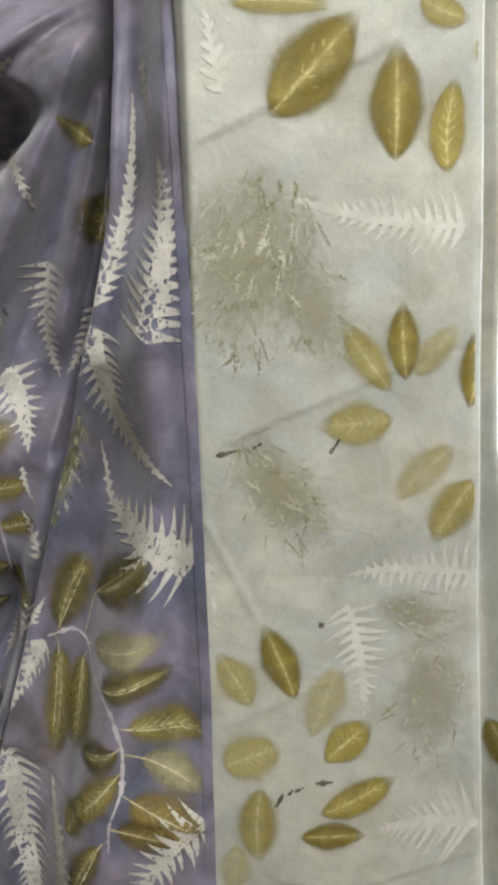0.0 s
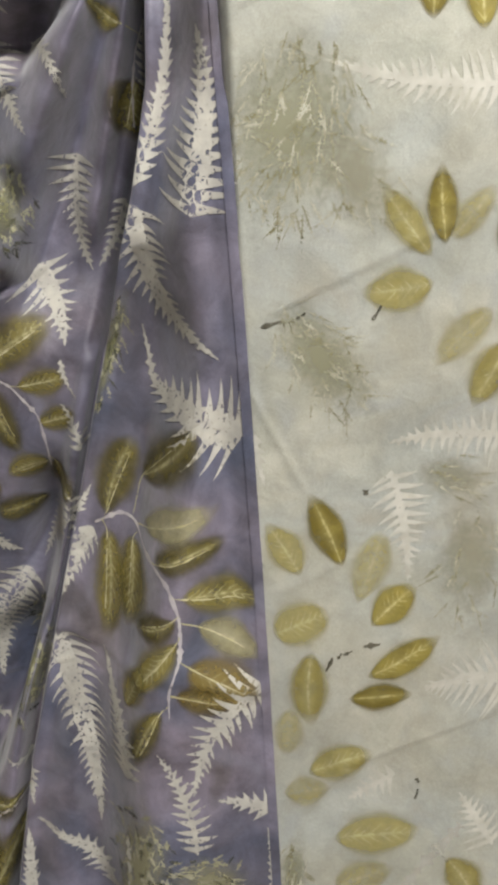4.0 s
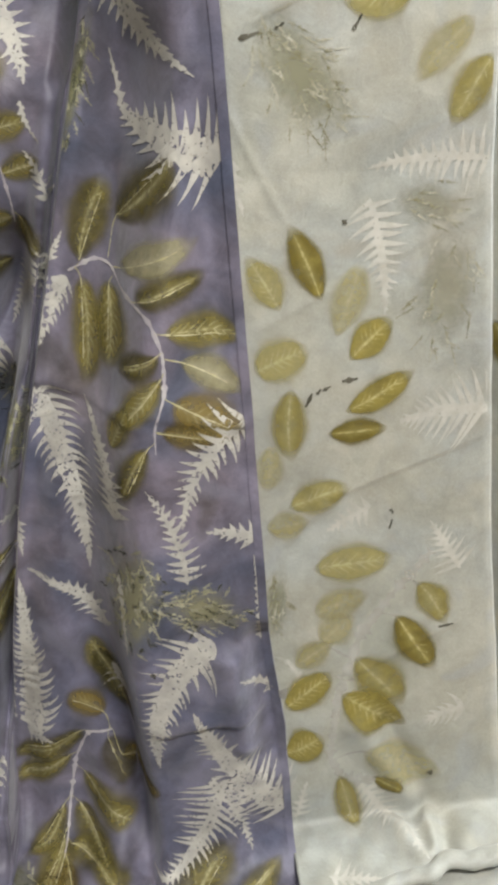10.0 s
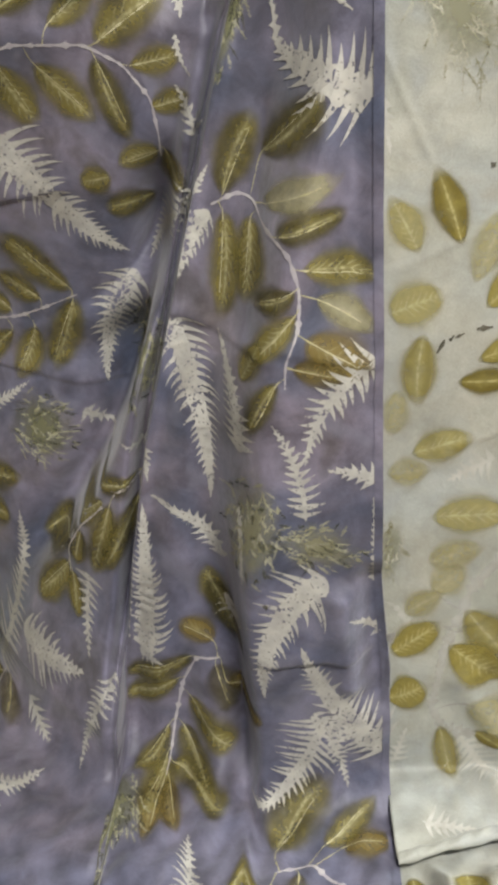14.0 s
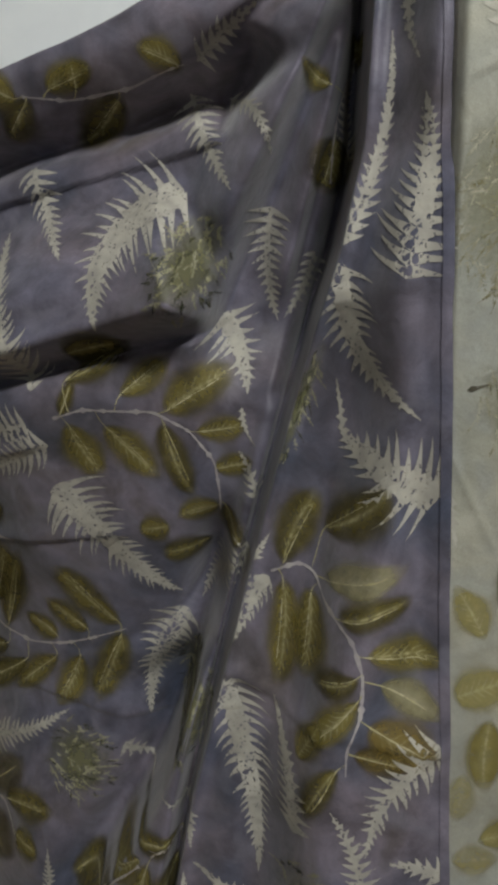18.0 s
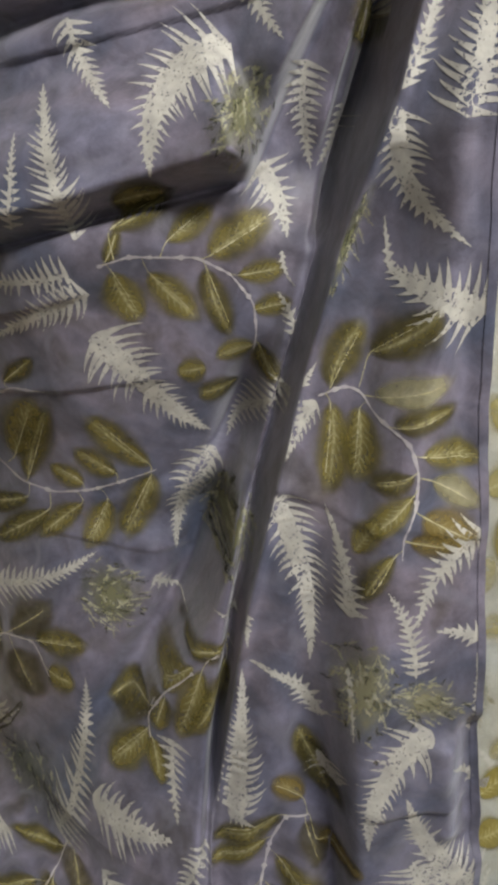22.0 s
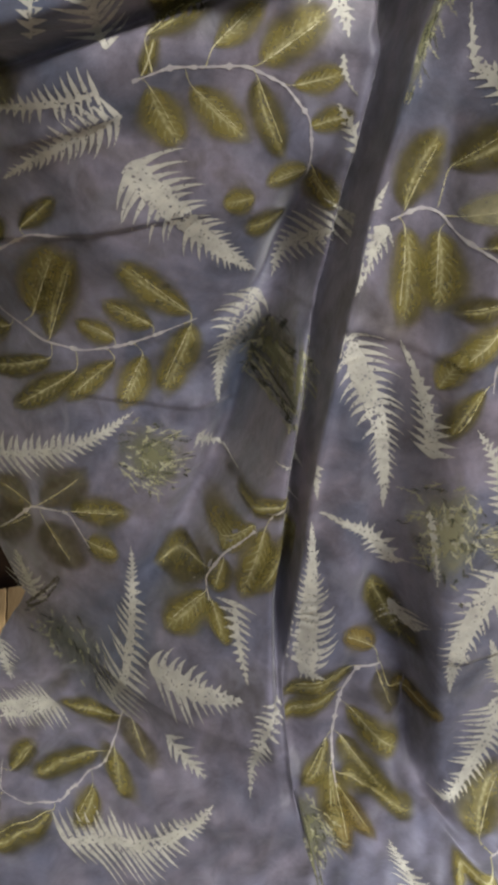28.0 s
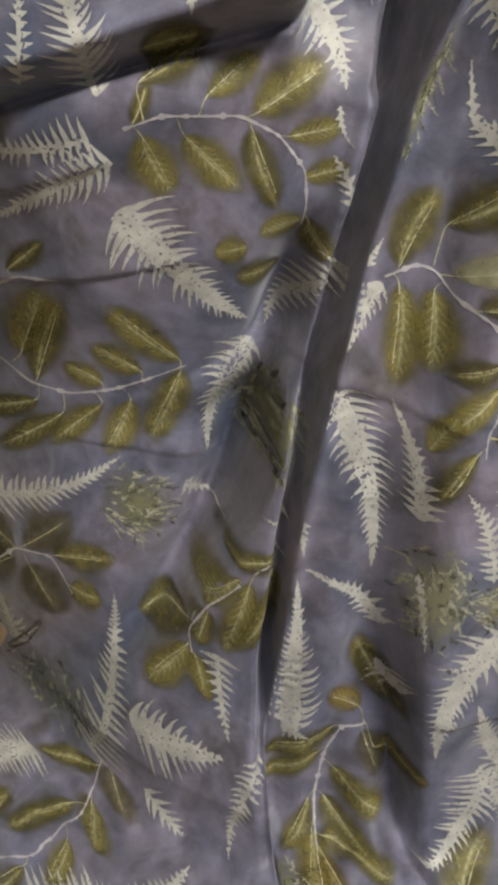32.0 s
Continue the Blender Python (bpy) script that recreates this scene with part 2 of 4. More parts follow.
BLOTS = {
    "green": blot_material("moss_blot", (0.17, 0.165, 0.085), 0.75),
    "faint": blot_material("faint_moss_blot", (0.17, 0.18, 0.13), 0.6),
    "pale": blot_material("pale_moss_blot", (0.30, 0.28, 0.16), 0.7),
    "creamgreen": blot_material("moss_blot_on_cream", (0.265, 0.255, 0.155), 0.62),
    "creamfaint": blot_material("faint_moss_blot_on_cream", (0.30, 0.28, 0.185), 0.5),
}
PLASTER = plain_material("white_wall_paint", (0.80, 0.82, 0.84), (0.85, 0.87, 0.88), 0.7, 0.05, 0.002)
WOOD = plain_material("pale_pine_wood", (0.48, 0.30, 0.14), (0.62, 0.42, 0.22), 0.5, 0.012, 0.001, 0.4, (6, 0.5, 6))
DARKWOOD = plain_material("dark_stained_wood", (0.018, 0.010, 0.008), (0.045, 0.022, 0.016), 0.4, 0.02, 0.001, 0.4, (0.5, 6, 6))
REDWOOD = plain_material("red_brown_wood", (0.16, 0.03, 0.018), (0.24, 0.05, 0.028), 0.4, 0.02, 0.001, 0.4, (0.5, 6, 6))
GREEN = cloth_material("green_cotton", ((0.3, (0.30, 0.31, 0.10)), (0.5, (0.36, 0.37, 0.13)), (0.6, (0.40, 0.41, 0.17)), (0.8, (0.28, 0.30, 0.10))), (0.42, 0.42, 0.2), 0.7, 0.2)
SIDEPAINT = plain_material("beige_wall_paint", (0.17, 0.16, 0.145), (0.22, 0.205, 0.185), 0.7, 0.05, 0.002)
TILE = plain_material("brown_floor_tile", (0.12, 0.10, 0.085), (0.17, 0.145, 0.12), 0.35, 0.04, 0.0006)
LAMP, lamp_tree, lamp_shade = material("lamp_diffuser", 0.5)
lamp_shade.inputs["Base Color"].default_value = (0.9, 0.9, 0.88, 1)


# ---- building helpers ----
def mesh(name, verts, faces, mat, uvs=None, smooth=True):
    me = bpy.data.meshes.new(name)
    me.from_pydata([tuple(v) for v in verts], [], faces)
    if uvs is not None:
        layer = me.uv_layers.new(name="UVMap")
        loops = np.empty(len(me.loops), dtype=np.int32)
        me.loops.foreach_get("vertex_index", loops)
        layer.data.foreach_set("uv", np.asarray(uvs, dtype=np.float32)[loops].ravel())
    me.polygons.foreach_set("use_smooth", [smooth] * len(me.polygons))
    me.materials.append(mat)
    return me


def child(name, me, parent, label=""):
    ob = new(name, me)
    ob.parent = parent
    ob.matrix_parent_inverse = parent.matrix_world.inverted()
    return tagged(ob, label)


def part(name, bm, mat, parent, label=""):
    me = bpy.data.meshes.new(name)
    bm.to_mesh(me)
    bm.free()
    me.materials.append(mat)
    return child(name, me, parent, label)


def box(x0, y0, z0, x1, y1, z1, soft=0.003):
    bm = bmesh.new()
    bmesh.ops.create_cube(bm, size=1.0)
    bmesh.ops.scale(bm, vec=(x1 - x0, y1 - y0, z1 - z0), verts=bm.verts)
    bmesh.ops.translate(bm, vec=((x0 + x1) / 2, (y0 + y1) / 2, (z0 + z1) / 2), verts=bm.verts)
    if soft:
        bmesh.ops.bevel(bm, geom=bm.edges[:], offset=soft, segments=2, affect="EDGES", profile=0.5)
    return bm


def solid(name, bm, mat, label="", category="", kind=""):
    me = bpy.data.meshes.new(name)
    bm.to_mesh(me)
    bm.free()
    me.materials.append(mat)
    return tagged(new(name, me), label, category, "", kind)


def base(name, place, label, category):
    ob = new(name)
    ob.empty_display_size = 0.05
    ob.location = place
    bpy.context.view_layer.update()
    return tagged(ob, label, category)


# ---- the shapes of the cloths ----
ZT = 0.74          # height of the table top
BEND = 0.05        # radius with which hanging cloth turns onto the table


def sm(a, b, v):
    k = np.clip((np.asarray(v, float) - a) / (b - a), 0, 1)
    return k * k * (3 - 2 * k)


def bell(v, width):
    return np.exp(-(np.asarray(v, float) / width) ** 2)


def seg(u, w, a, b, c, d):
    """Distance across (plus: to the right of the way) and share along the line from (a, b) to (c, d)."""
    du, dw = c - a, d - b
    far = math.hypot(du, dw)
    return ((u - a) * dw - (w - b) * du) / far, ((u - a) * du + (w - b) * dw) / far ** 2


def crease(u, w, a, b, c, d, high, width):
    """A ridge (plus) or groove (minus) along a line, which fades at both ends."""
    across, k = seg(u, w, a, b, c, d)
    return -high * bell(across, width) * sm(-0.08, 0.1, k) * sm(1.08, 0.9, k)


def tuck(u, w, a, b, c, d, high, width):
    """A pressed fold: the cloth on the left of the way lies over the other side by a sharp small step."""
    across, k = seg(u, w, a, b, c, d)
    step = np.where(across < 0, 1.0, 0.0) * bell(across, width) + np.where(across >= 0, 1.0, 0.0) * bell(across, 0.0016)
    return -high * step * sm(-0.08, 0.1, k) * sm(1.08, 0.9, k)


def lap(u, w, a, b, c, d, high, fall, width):
    """A soft fold that leans over: high on the left of the way, dropping over fall to the other side."""
    across, k = seg(u, w, a, b, c, d)
    shape = np.where(across < 0, bell(across, width), 1 - sm(0, fall, across))
    return -high * shape * sm(-0.1, 0.15, k) * sm(1.1, 0.85, k)


def valley(u, w, a, b, c, d, deep, soft, steep):
    """A groove that sinks slowly on the left of the way and climbs fast on the other side."""
    across, k = seg(u, w, a, b, c, d)
    return deep * np.where(across < 0, bell(across, soft), bell(across, steep)) * sm(-0.08, 0.1, k) * sm(1.08, 0.45, k)


def wave(u, w, size, seed):
    """Uneven small billows, smooth."""
    a, b = u / size, w / size
    return (np.sin(a * 1.7 + b * 0.6 + seed) + np.sin(-a * 0.9 + b * 1.9 + 2.1 * seed) + np.sin(a * 2.3 - b * 1.3 + 0.7 * seed)) / 3


def pleat(w):
    """Where the smooth front panel of the purple cloth turns back into the deep fold."""
    return np.interp(w, [0.70, 0.83, 0.95, 1.07, 1.195, 1.345, 1.455, 1.51, 1.577, 1.66, 1.70, 1.80], [-0.279, -0.268, -0.249, -0.226, -0.193, -0.153, -0.122, -0.105, -0.090, -0.084, -0.082, -0.078])


def purple_y(u, w):
    """Depth of the hanging purple cloth at side place u and height w."""
    panel = 0.562 - 0.11 * np.maximum(1.28 - w, 0) + 0.018 * sm(1.0, 0.8, w) - 0.008 * sm(1.35, 1.6, w)
    e = u - pleat(w)
    panel = panel + (0.066 - 0.034 * sm(1.38, 1.5, w)) * sm(0.09, 0.034, e * (1 + 1.3 * sm(1.38, 1.6, w)) - 0.024 * sm(1.16, 1.02, w)) + 0.018 * sm(0.04, 0.0, e)
    panel = panel - 0.006 * bell(e - 0.003, 0.006)
    panel = panel + crease(u, w, -0.056, 1.60, -0.05, 1.20, -0.009, 0.012) + crease(u, w, -0.078, 1.55, -0.10, 1.15, 0.003, 0.02)
    panel = panel + crease(u, w, -0.195, 0.98, -0.175, 0.72, 0.010, 0.02)
    panel = panel + crease(u, w, -0.111, 1.34, -0.143, 1.09, -0.004, 0.006) + crease(u, w, -0.035, 0.99, -0.03, 0.84, -0.016, 0.016)
    panel = panel + crease(u, w, -0.066, 0.97, -0.052, 0.86, 0.010, 0.014)
    panel = panel + valley(u, w, -0.150, 0.73, -0.163, 1.03, 0.056, 0.032, 0.010)
    low = 1.03 - 1.3 * (-0.3 - u)
    sheet = 0.685 + 0.22 * (-0.2 - u) + 0.045 * bell(w - 1.13, 0.17) + 0.012 * bell(w - 1.5, 0.08) + 3.6 * np.maximum(-0.36 - u, 0) ** 2
    sheet = sheet + 0.028 * sm(1.38, 1.46, w) + 0.02 * bell(w - 1.10, 0.12)
    drop = np.maximum(low - w, 0)
    sheet = sheet - 0.58 * drop * sm(0.0, 0.1, drop)
    # the swags that hang from the gathered corner
    d1, k1 = seg(u, w, -0.214, 1.441, -0.44, 1.384)
    over = sm(-0.0015, 0.0015, d1)
    belly = sm(-0.003, 0.036, d1) * sm(0.15, 0.06, d1)
    reach = sm(-0.12, 0.05, k1)
    sheet = sheet - 0.074 * belly * reach - 0.018 * (1 - over) * bell(d1, 0.05) * reach
    d2, k2 = seg(u, w, -0.17, 1.640, -0.40, 1.585)
    sheet = sheet - 0.042 * sm(-0.005, 0.05, d2) * sm(0.16, 0.05, d2) * sm(-0.3, 0.1, k2) + 0.028 * bell(d2 + 0.005, 0.012) * sm(-0.3, 0.1, k2)
    sheet = sheet + tuck(u, w, -0.42, 1.545, -0.187, 1.592, 0.006, 0.03)
    # folds that run down from the gathered corner
    sheet = sheet + lap(u, w, -0.228, 1.425, -0.10, 1.71, 0.038, 0.018, 0.05)
    for a, b, c, d, h, f, g in ((-0.150, 1.47, -0.088, 1.70, 0.026, 0.010, 0.016),
                                (-0.195, 1.52, -0.100, 1.70, 0.022, 0.012, 0.022), (-0.29, 1.60, -0.115, 1.72, 0.016, 0.010, 0.022)):
        sheet = sheet + lap(u, w, a, b, c, d, h, f, g)
    # the soft fold that runs out to the lower left, and the steep face between it and the panel
    foot = np.interp(w, [0.76, 0.805, 0.853, 0.923, 0.994, 1.046, 1.103, 1.175, 1.25, 1.345, 1.455], [-0.47, -0.427, -0.395, -0.333, -0.288, -0.261, -0.240, -0.221, -0.208, -0.190, -0.160])
    a = 0.8 * (u - foot)
    brim = 0.632 - 0.11 * np.maximum(1.28 - w, 0) + 0.018 * sm(1.0, 0.8, w)
    high = sm(1.10, 1.22, w)
    near = brim + 0.014 + 0.8 * np.maximum(-e, 0)
    far = brim + 0.004 + 0.085 * np.maximum(-e, 0) / np.maximum(pleat(w) - foot, 0.03)
    face = near + (far - near) * high + 0.2 * (1 - sm(0.78, 0.9, w) * sm(1.48, 1.38, w))
    low = np.minimum(sheet, face) - np.maximum(0.012 - np.abs(sheet - face), 0) ** 2 / 0.048
    sheet = sheet + (low - sheet) * np.maximum(sm(-0.005, 0.003, a), high)
    sheet = sheet + (0.060 * high * np.where(a < 0, bell(a, 0.017), bell(a, 0.010)) + 0.030 * (1 - high) * np.where(a < -0.008, bell(a + 0.008, 0.02), bell(a + 0.008, 0.007)) - 0.010 * bell(a + 0.06, 0.03)) * sm(0.85, 0.94, w) * sm(1.32, 1.2, w)
    sheet = sheet + (0.016 * sm(-0.022, -0.007, e) + 0.024 * sm(-0.011, -0.006, e)) * sm(1.08, 1.2, w) + 0.028 * np.where(e < -0.004, bell(e + 0.004, 0.007), 1.0) * sm(0.75, 0.9, w) * sm(1.22, 1.08, w)
    sheet = sheet + 0.014 * bell(e + 0.006, 0.007) * sm(0.72, 0.86, w) * sm(1.60, 1.48, w)
    sheet = sheet + crease(u, w, -0.16, 1.66, -0.20, 1.60, -0.03, 0.012)
    y = panel + (sheet - panel) * sm(0.0005, -0.0025, e)
    y = y + 0.004 * wave(u, w, 0.035, 1.3) + 0.0012 * wave(u, w, 0.013, 4.0)
    # pressed lines from the dye bundle
    for a, b, c, d, h in ((-0.49, 1.232, -0.285, 1.262, 0.003), (-0.42, 1.078, -0.255, 1.063, 0.003), (-0.232, 1.186, -0.115, 1.161, 0.0028),
                          (-0.112, 1.172, -0.035, 1.158, 0.0018), (-0.13, 0.895, -0.035, 0.90, 0.003), (-0.33, 1.00, -0.25, 1.01, 0.0016),
                          (-0.45, 1.32, -0.36, 1.345, 0.003)):
        y = y + tuck(u, w, a, b, c, d, h, 0.012)
    return y


def cream_y(u, w):
    """Depth of the hanging cream cloth's front layer."""
    y = 0.574 - 0.11 * np.maximum(w - 1.33, 0) - 0.10 * np.maximum(1.05 - w, 0)
    y = y + 0.0022 * wave(u, w, 0.05, 2.2) + 0.0008 * wave(u, w, 0.016, 5.1)
    y = y + 0.002 * sm(-0.010, 0.0, u - cream_edge(w)) ** 2 + 0.014 * sm(-0.033, -0.043, u) * sm(1.3, 1.42, w)
    for a, b, c, d, h in ((-0.030, 1.608, 0.085, 1.660, 0.0018), (-0.023, 1.423, 0.138, 1.493, 0.0013), (-0.02, 1.221, 0.152, 1.299, 0.0009),
                          (0.02, 1.072, 0.165, 1.122, 0.0014), (0.04, 0.905, 0.14, 0.948, 0.0022), (-0.01, 1.035, 0.03, 1.072, 0.0016)):
        y = y + tuck(u, w, a, b, c, d, 0.6 * h, 0.006)
    y = y + crease(u, w, -0.034, 1.375, 0.002, 1.300, 0.0012, 0.0022)
    y = y + crease(u, w, 0.04, 0.86, 0.10, 0.76, 0.006, 0.014) + crease(u, w, 0.07, 0.86, 0.115, 0.75, -0.006, 0.010)
    return y


def cream_edge(w):
    """The right-hand side of the front layer, folded back."""
    return 0.138 + 0.051 * np.maximum(1.59 - w, -0.1)


def back_y(u, w):
    """Depth of the cream cloth's layer behind."""
    return 0.612 + 0.006 * wave(u, w, 0.06, 0.4) - 0.05 * np.maximum(1.0 - w, 0) + 0.018 * bell(u - cream_edge(w) - 0.012, 0.012)


def rise_folds(u, w):
    """The pinched folds that run together at the foot of the cream cloth."""
    f = -crease(u, w, 0.052, 0.785, 0.098, 0.688, 0.008, 0.013) - crease(u, w, 0.104, 0.79, 0.106, 0.688, 0.007, 0.009)
    f = f + crease(u, w, 0.080, 0.785, 0.102, 0.688, 0.005, 0.009) + crease(u, w, 0.130, 0.775, 0.111, 0.688, 0.007, 0.009)
    return f * sm(0.688, 0.702, w)


def laid(u, w, depth, rise, rough=1.0, bend=BEND):
    """A cloth that hangs at depth(u, w), turns at its foot and runs out over the table."""
    top = ZT + bend
    s = np.maximum(top - w, 0)
    turn = np.minimum(s / bend, math.pi / 2)
    flat = np.maximum(s - bend * math.pi / 2, 0)
    y = depth(u, np.maximum(w, top)) - bend * (1 - np.cos(turn)) - flat
    z = np.maximum(w, top) - bend * np.sin(turn)
    lie = sm(0.2, 1.4, turn)
    z = z + lie * rise_folds(u, w) if rough < 1 else z
    z = z + 0.010 * lie if rough < 1 else z
    return np.stack([u, y, z + rise + lie * (0.004 + rough * (0.004 * wave(u, w, 0.03, 3.3) + 0.003 * wave(u, w, 0.011, 1.1)))], -1)


def purple_at(u, w):
    return laid(u, w, purple_y, 0.003)


def cream_at(u, w):
    return laid(u, w, cream_y, 0.004, 0.5, 0.024)


def back_at(u, w):
    return laid(u, w, back_y, 0.002)


def lower_at(u, w):
    """The end of the cream cloth, heaped on the table before the rolled hem."""
    y = 0.60 + w - ZT
    heap = sm(-0.03, 0.01, u) * (0.010 + 0.008 * wave(u, w, 0.028, 0.9) + 0.005 * wave(u, w, 0.014, 1.7) + 0.014 * bell(u - 0.062, 0.016) + 0.016 * sm(0.09, 0.2, u))
    heap = heap + 0.008 * bell(seg(u, w, 0.005, 0.60, 0.035, 0.50)[0], 0.006) - 0.010 * bell(seg(u, w, -0.005, 0.60, 0.02, 0.50)[0], 0.007)
    heap = heap * (1 - 0.8 * sm(0.555, 0.60, w))
    z = ZT + 0.003 + np.maximum(heap, 0) + 0.002 * wave(u, w, 0.012, 2.9)
    return np.stack([u, y, z], -1)


SHAPES = {"purple": purple_at, "cream": cream_at, "back": back_at, "lower": lower_at}


def lay(cloth, u, w, off):
    """Places on a cloth, off metres above its face."""
    at, h = SHAPES[cloth], 0.0015
    p = at(u, w)
    n = np.cross(at(u + h, w) - at(u - h, w), at(u, w + h) - at(u, w - h))
    n = n / np.maximum(np.linalg.norm(n, axis=-1, keepdims=True), 1e-12)
    return p + n * off


def sheet(name, at, us, ws, mat, thick=0.0009):
    """A cloth from a grid of side places and heights."""
    rows, cols = us.shape
    n = np.arange(rows * cols).reshape(rows, cols)
    faces = np.stack([n[:-1, :-1], n[:-1, 1:], n[1:, 1:], n[1:, :-1]], -1).reshape(-1, 4).tolist()
    me = mesh(name, at(us, ws).reshape(-1, 3).tolist(), faces, mat)
    ob = new(name, me)
    if thick:
        mod = ob.modifiers.new("thickness", "SOLIDIFY")
        mod.thickness, mod.offset = thick, -1.0
    return ob


# ---- the room ----
X0, X1, Y0, Y1, ZC = -1.7, 1.75, -2.0, 1.16, 2.6
solid("floor", box(X0 - 0.1, Y0 - 0.1, -0.1, X1 + 0.1, Y1 + 0.1, 0, 0), TILE, "brown tiled floor of the room", "floor", "structure")
solid("ceiling", box(X0 - 0.1, Y0 - 0.1, ZC, X1 + 0.1, Y1 + 0.1, ZC + 0.1, 0), SIDEPAINT, "plain beige ceiling", "ceiling", "structure")
solid("wall_north", box(X0, Y1, 0, X1, Y1 + 0.1, ZC, 0), PLASTER, "smooth white painted wall behind the cloths", "wall", "structure")
# this wall's opening is invented to go with the front fill
south = base("wall_south", (0, Y0, 0), "beige painted wall with a wide opening added for the front fill lamp", "wall")
tagged(south, kind="structure")
for x0, z0, x1, z1 in ((X0, 0, -0.92, ZC), (0.42, 0, X1, ZC), (-0.92, 0, 0.42, 1.05), (-0.92, 2.35, 0.42, ZC)):
    part("wall_panel", box(x0, Y0 - 0.1, z0, x1, Y0, z1, 0), SIDEPAINT, south)
east = base("wall_east", (X1, 0, 0), "beige painted wall with a narrow window opening", "wall")
tagged(east, kind="structure")
for y0, z0, y1, z1 in ((Y0 - 0.1, 0, 0.5, ZC), (1.1, 0, Y1 + 0.1, ZC), (0.5, 0, 1.1, 1.15), (0.5, 2.35, 1.1, ZC)):
    part("wall_panel", box(X1, y0, z0, X1 + 0.1, y1, z1, 0), SIDEPAINT, east)
solid("wall_west", box(X0 - 0.1, Y0 - 0.1, 0, X0, Y1 + 0.1, ZC, 0), SIDEPAINT, "plain beige painted wall", "wall", "structure")

# ---- table, cabinet ----
table = base("wooden_table", (-0.1, 0.55, 0), "pale pine table made of planks, under the draped cloths", "table")
edges = [-1.02 + 0.118 * k for k in range(17)]
for a, b in zip(edges, edges[1:]):
    part("plank", box(a + 0.0006, 0.14, ZT - 0.03, b - 0.0006, 0.982, ZT, 0.0015), WOOD, table)
for x, y in ((-0.95, 0.2), (0.8, 0.2), (-0.95, 0.92), (0.8, 0.92)):
    part("leg", box(x - 0.03, y - 0.03, 0, x + 0.03, y + 0.03, ZT - 0.1, 0.003), WOOD, table)
for y in (0.19, 0.90):
    part("apron", box(-0.98, y, ZT - 0.11, 0.83, y + 0.025, ZT - 0.03, 0.002), WOOD, table)

cabinet = base("dark_cabinet", (0.0, 1.07, 0), "dark stained wooden cabinet with a red-brown rail, against the wall", "cabinet")
part("body", box(-1.05, 1.0, 0.0, 1.0, 1.15, 0.935, 0.003), DARKWOOD, cabinet)
part("top_board", box(-1.07, 0.985, 1.032, 1.02, 1.155, 1.078, 0.006), DARKWOOD, cabinet)
part("red_rail", box(-1.05, 0.992, 0.995, 1.0, 1.15, 1.030, 0.003), REDWOOD, cabinet, "red-brown wooden rail")
part("pale_rail", box(-1.05, 0.988, 0.940, 1.0, 1.15, 0.993, 0.003), WOOD, cabinet, "pale wooden rail")

# ---- the cloths ----
def span(lo, hi, step):
    return np.linspace(lo, hi, int(round((hi - lo) / step)) + 1)


def purple_top(u):
    return np.minimum(1.652 + 0.30 * (u + 0.358) + 1.2 * np.maximum(u + 0.30, 0) ** 2, 1.80)


def purple_left(w):
    return np.interp(w, [0.30, 0.60, 0.645, 0.72, 0.761, 0.80, 0.83, 0.88, 1.0, 1.8], [-0.68, -0.62, -0.585, -0.560, -0.542, -0.522, -0.510, -0.535, -0.62, -0.64])


def purple_right(w):
    return np.interp(w, [0.30, 0.70, 0.88, 0.95, 1.0, 1.25, 1.43, 1.66, 1.8], [-0.018, -0.019, -0.020, -0.027, -0.030, -0.031, -0.034, -0.040, -0.042])


def columns(c, w):
    """Side places that run along the pleat, close together beside it."""
    fold = pleat(w)
    k = np.clip(c / 0.7, 0, 1)
    q = np.clip((c - 0.7) / 0.3, 0, 1)
    return np.where(c <= 0.7, fold - (fold - purple_left(w)) * (1 - k) ** 1.25, fold + (purple_right(w) - fold) * q ** 1.15)


c, w0 = np.meshgrid(np.linspace(0, 1, 271), span(0.34, 1.80, 0.0026))
u0 = columns(c, w0)
w1 = 0.34 + (w0 - 0.34) * (purple_top(u0) - 0.34) / (1.80 - 0.34)
u1 = columns(c, w1)
PURPLE_CLOTH = tagged(sheet("purple_cloth", purple_at, u1, w1, PURPLE), "purple-grey silk cloth with pale fern prints, draped in folds", "cloth")

def cream_foot(c):
    """The rolled hem climbs from the free side to the folded side."""
    return np.interp(c, [0, 0.3, 0.6, 0.85, 1], [0.652, 0.668, 0.684, 0.688, 0.690])


c, w0 = np.meshgrid(np.linspace(0, 1, 100), span(0, 1, 0.0019))
w0 = cream_foot(c) + w0 * (1.78 - cream_foot(c))
left = np.interp(w0, [0.80, 0.90, 1.30, 1.42, 1.80], [-0.021, -0.06, -0.075, -0.038, -0.042])
CREAM_CLOTH = tagged(sheet("cream_cloth", cream_at, left + c * (cream_edge(w0) - left), w0, CREAM), "cream silk cloth with golden leaf prints, hanging folded", "cloth")


def back_edge(w):
    return np.interp(w, [0.6, 1.0, 1.19, 1.33, 1.41, 1.66, 1.8], [0.262, 0.237, 0.204, 0.184, 0.172, 0.164, 0.161])


